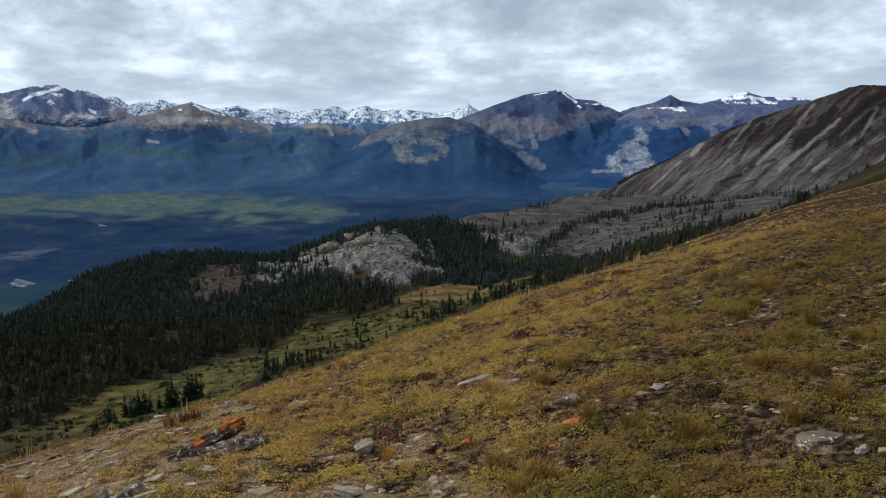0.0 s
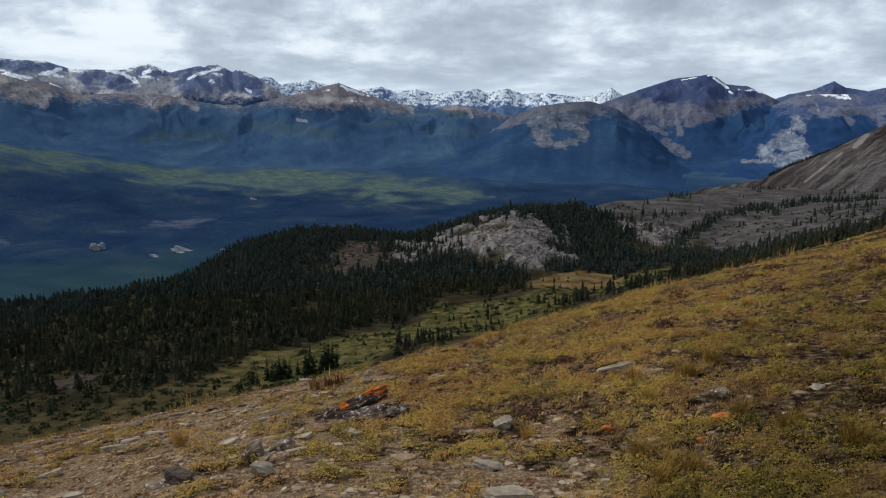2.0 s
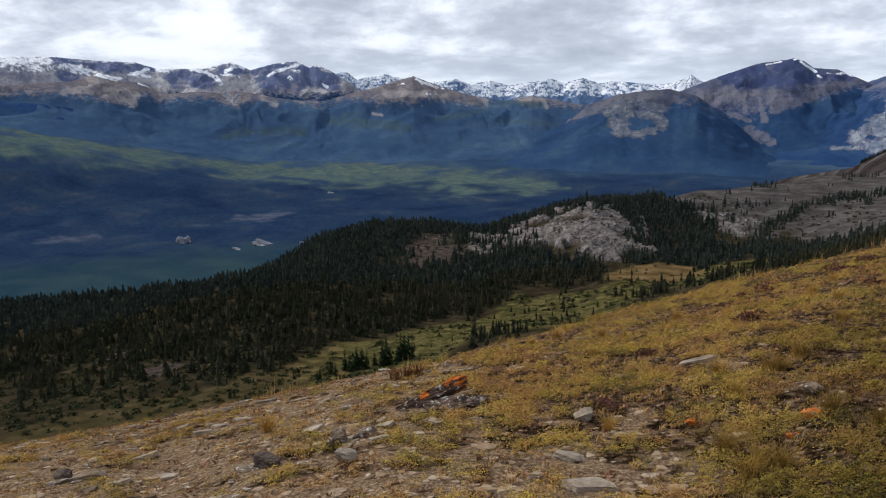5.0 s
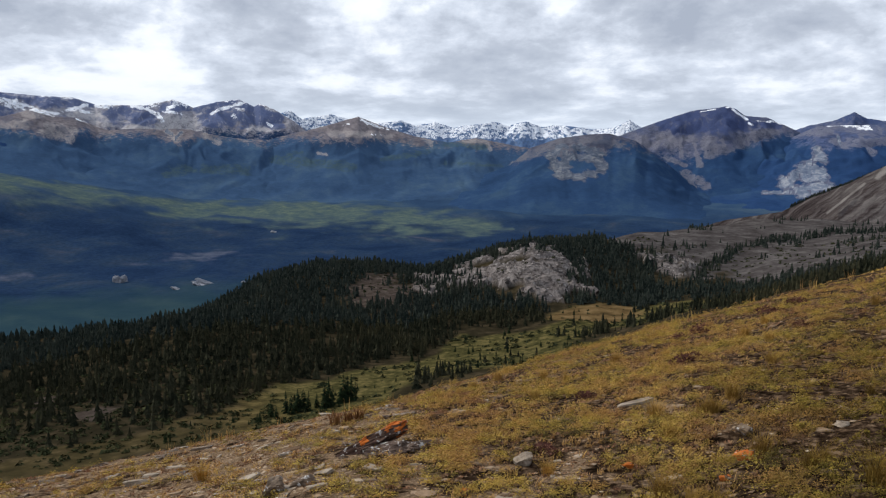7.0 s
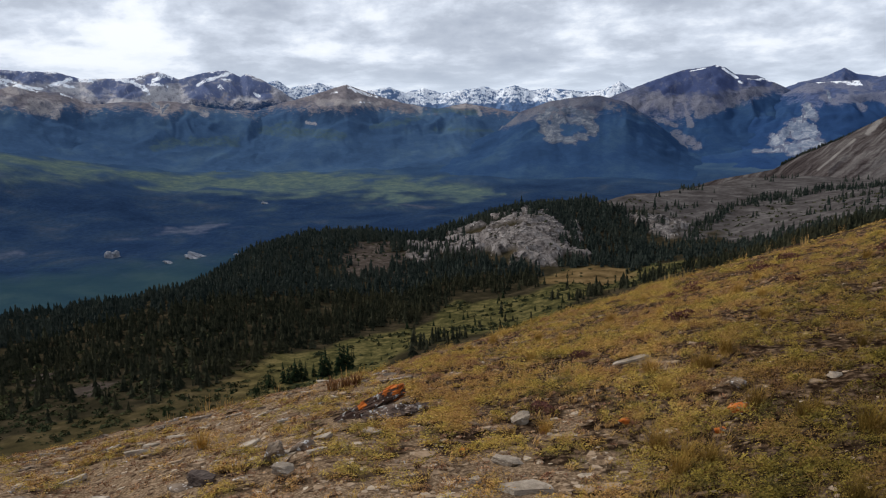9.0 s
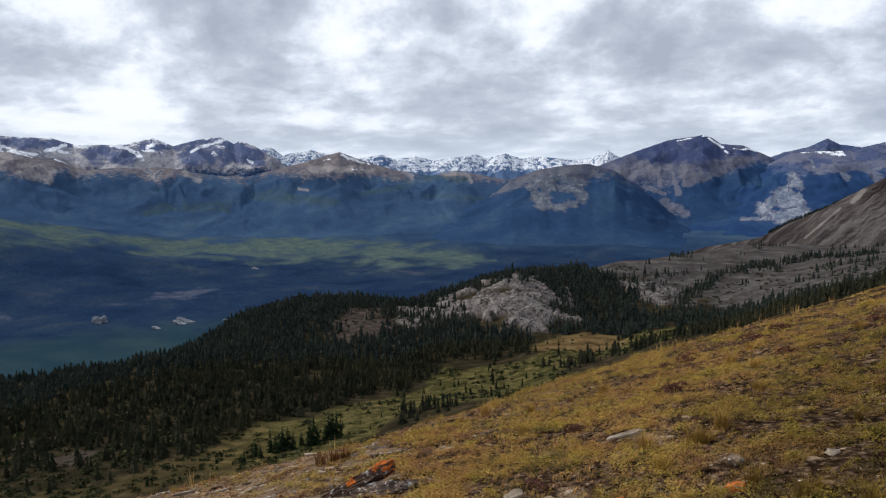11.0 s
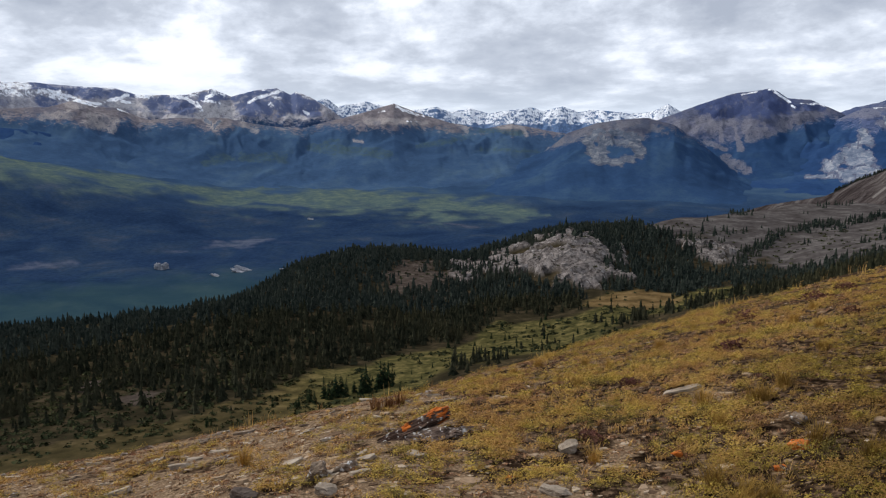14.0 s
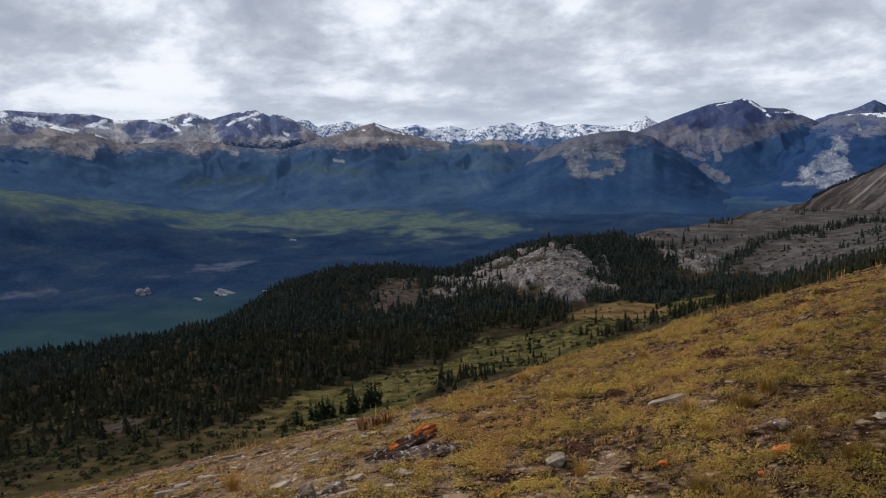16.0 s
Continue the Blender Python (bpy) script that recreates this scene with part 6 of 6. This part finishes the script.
def make_heather():
    mat = mat_plants("heather", [(0.3, (0.045, 0.024, 0.022)), (0.5, (0.085, 0.045, 0.040)), (0.7, (0.10, 0.070, 0.040))], 6.0)
    V, F = leaf_clump(501, 420, 0.5, 0.26, 0.028)
    me = mesh_from("heather", V, F, mat, False)
    for x, y, w, h in [(1.35, 11.05, 0.75, 0.5), (1.02, 10.6, 0.4, 0.4), (2.32, 11.6, 0.7, 0.5), (0.89, 8.15, 0.62, 0.45), (2.9, 12.4, 0.6, 0.5), (2.2, 9.2, 0.4, 0.35), (3.6, 10.2, 0.5, 0.4), (-0.1, 6.55, 0.3, 0.3), (-0.35, 4.9, 0.28, 0.25), (1.6, 4.55, 0.35, 0.3)]:
        ob = new("heather_shrub", me)
        ob.matrix_world = pose(x, y, float(ground_at(x, y)) - 0.01, 0, 0, x * 90) @ Matrix.Diagonal((w, w * 0.8, h, 1))
        tagged(ob, "low purple-brown heather cushion in turf", "shrub", "heather cushions")
    # rust-brown dock behind the outcrop
    rust = mat_plants("dock", [(0.3, (0.075, 0.040, 0.020)), (0.6, (0.130, 0.078, 0.036))], 9.0)
    for k, (x, y) in enumerate([(-2.32, 6.6), (-2.24, 6.7), (-2.42, 6.55)]):
        V, F = grass_tuft(520 + k, 40, 0.5, 0.035)
        ob = new("dock_plant", mesh_from("dock_plant", V, F, rust, False))
        ob.matrix_world = pose(x, y, float(ground_at(x, y)) - 0.005) @ Matrix.Diagonal((0.2, 0.2, 0.15, 1))
        tagged(ob, "withered rust-brown dock plant behind a rock", "plant", "dock plants")


# ---------------------------------------------------------------- single firs and scrub of the valley bench
def make_firs():
    kinds = make_fir_kinds()
    r = random.Random(5)
    spots = [(-24.3, 246, 4.5), (-23.9, 243, 3.2), (-23.2, 250, 6.0), (-22.8, 247, 5.5), (-22.3, 250, 6.4), (-21.9, 252, 6.0), (-21.5, 249, 5.5), (-20.9, 254, 4.0),
             (-20.3, 250, 7.5), (-20.0, 252, 8.2), (-19.7, 255, 5.0), (-18.9, 254, 8.0), (-18.6, 257, 7.0), (-18.3, 255, 7.6), (-18.0, 258, 5.5), (-25.3, 238, 2.4), (-25.1, 240, 3.0), (-31.8, 226, 2.6), (-31.5, 227, 2.2)]
    rs = np.random.RandomState(5)
    th, d = rs.uniform(-46, 3, 900), np.sqrt(rs.uniform(222 ** 2, 425 ** 2, 900))
    x, y = d * np.sin(np.radians(th)), d * np.cos(np.radians(th))
    keep = (cover(th, d)["meadow"] > 0.3) & (rs.uniform(0, 1, 900) < 0.25 + 0.9 * fbm(x / 22, y / 22, 41.0, 3))
    spots += list(zip(th[keep], d[keep], rs.uniform(1.4, 4.2, keep.sum())))[:210]
    spots = [(th, d - 6, h * 1.25) if i < 19 else (th, d, h) for i, (th, d, h) in enumerate(spots)]
    xy = np.array([polar(th, d) for th, d, _ in spots])
    zs = ground_at(xy[:, 0], xy[:, 1])
    for i, (th, d, h) in enumerate(spots):
        w = h * r.uniform(0.8, 1.15)
        src = kinds[i % 4]
        ob = src if i < 4 else copy_thing(src, Matrix())
        ob.matrix_basis = pose(xy[i, 0], xy[i, 1], float(zs[i]) - 0.1, 0, 0, r.uniform(0, 360)) @ Matrix.Diagonal((w, w, h, 1))


def make_scrub():
    rs = np.random.RandomState(91)
    leaves = mat_foliage("willow_scrub", (0.020, 0.027, 0.014), (0.068, 0.072, 0.034))
    n = 24000
    th = rs.uniform(-48, 20, n)
    r = np.sqrt(rs.uniform(215 ** 2, 640 ** 2, n))
    x, y = r * np.sin(np.radians(th)), r * np.cos(np.radians(th))
    c = cover(th, r)
    d = 0.95 * c["meadow"] * (1 - 0.9 * smooth(c["gold"], 0.6, 0.9)) * smooth(fbm(x / 14, y / 14, 61.0, 3), -0.15, 0.25) + 0.95 * (1 - c["meadow"]) * (1 - c["rock"]) * (1 - 0.8 * c["brown"]) * smooth(-th, 22, 27) * (1 - smooth(r, 330, 380)) + 0.18 * c["brown"] + 0.07 * c["rock"] + 0.12 * c["gravel"]
    k = rs.uniform(0, 1, n) < d
    x, y, m = x[k], y[k], int(k.sum())
    w = rs.uniform(0.8, 3.2, m)
    places = np.stack([rs.randint(0, 5, m), x, y, ground_at(x, y) - 0.15, w, w, w * rs.uniform(0.5, 1.0, m), rs.uniform(0, 6.28, m), np.zeros(m), np.zeros(m)], 1)
    scatter("willow_scrub", [shrub_piece(s) for s in range(5)], places, leaves, "dark green willow scrub on the valley bench", "shrubs")


def make_crag():
    """Broken blocks of pale rock on the crag and round its foot."""
    rs = np.random.RandomState(133)
    pale = mat_stuff("crag_rock", [(0.0, (0.070, 0.061, 0.057)), (0.3, (0.15, 0.133, 0.125)), (0.7, (0.23, 0.207, 0.195)), (1.0, (0.33, 0.30, 0.28))], 0.95, 0.7)
    n = 30000
    th = rs.uniform(-13.5, 7, n)
    r = np.sqrt(rs.uniform(430 ** 2, 640 ** 2, n))
    k = rs.uniform(0, 1, n) < np.clip(cover(th, r)["rock"], 0, 1) * 0.5
    th, r = th[k], r[k]
    x, y = r * np.sin(np.radians(th)), r * np.cos(np.radians(th))
    m = len(x)
    w = rs.uniform(0.7, 1.8, m) * rs.choice([1, 1.5, 2.6], m, p=[0.66, 0.26, 0.08])
    gx, gy = slope_lean(x, y)
    places = np.stack([rs.randint(0, 10, m), x, y, ground_at(x, y) - 0.1, w, w, w * rs.uniform(0.2, 0.7, m), rs.uniform(0, 6.28, m), gx * 0.7, gy * 0.7], 1)
    scatter("crag_blocks", [stone_chip(800 + s) for s in range(10)], places, pale, "broken pale grey blocks on the crag", "rocks")


def make_banks():
    """Pale cut banks in the valley woods."""
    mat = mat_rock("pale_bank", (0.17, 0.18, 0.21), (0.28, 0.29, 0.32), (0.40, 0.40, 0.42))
    for seed, th, el, size in [(71, -34.3, -10.05, (34, 26, 48)), (72, -28.6, -10.5, (60, 30, 20)), (73, -23.7, -6.98, (26, 20, 12)), (74, -30.6, -10.75, (30, 20, 8)), (75, -25.9, -10.55, (18, 16, 8))]:
        d = np.linspace(1300, 3200, 800)
        z = ground_at(d * math.sin(radians(th)), d * math.cos(radians(th)))
        k = int(np.argmin(np.abs((z - EYE) / d - math.tan(radians(el)))))
        x, y = polar(th, float(d[k]))
        bm = boxy_stone(seed, (size[0], size[1], size[2] * 0.85), 0.35, 2.2, 10)
        me = bpy.data.meshes.new("gravel_bank")
        bm.to_mesh(me)
        bm.free()
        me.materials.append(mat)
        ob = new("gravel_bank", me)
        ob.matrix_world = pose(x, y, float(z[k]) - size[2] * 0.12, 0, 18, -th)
        tagged(ob, "pale eroded gravel bank among dark valley woods", "gravel bank", "gravel banks")


# ---------------------------------------------------------------- build
make_world()
make_ground()
make_mountains()
make_forest()
make_ridge_firs()
make_firs()
make_scrub()
make_crag()
make_banks()
make_turf()
make_stones()
make_heather()
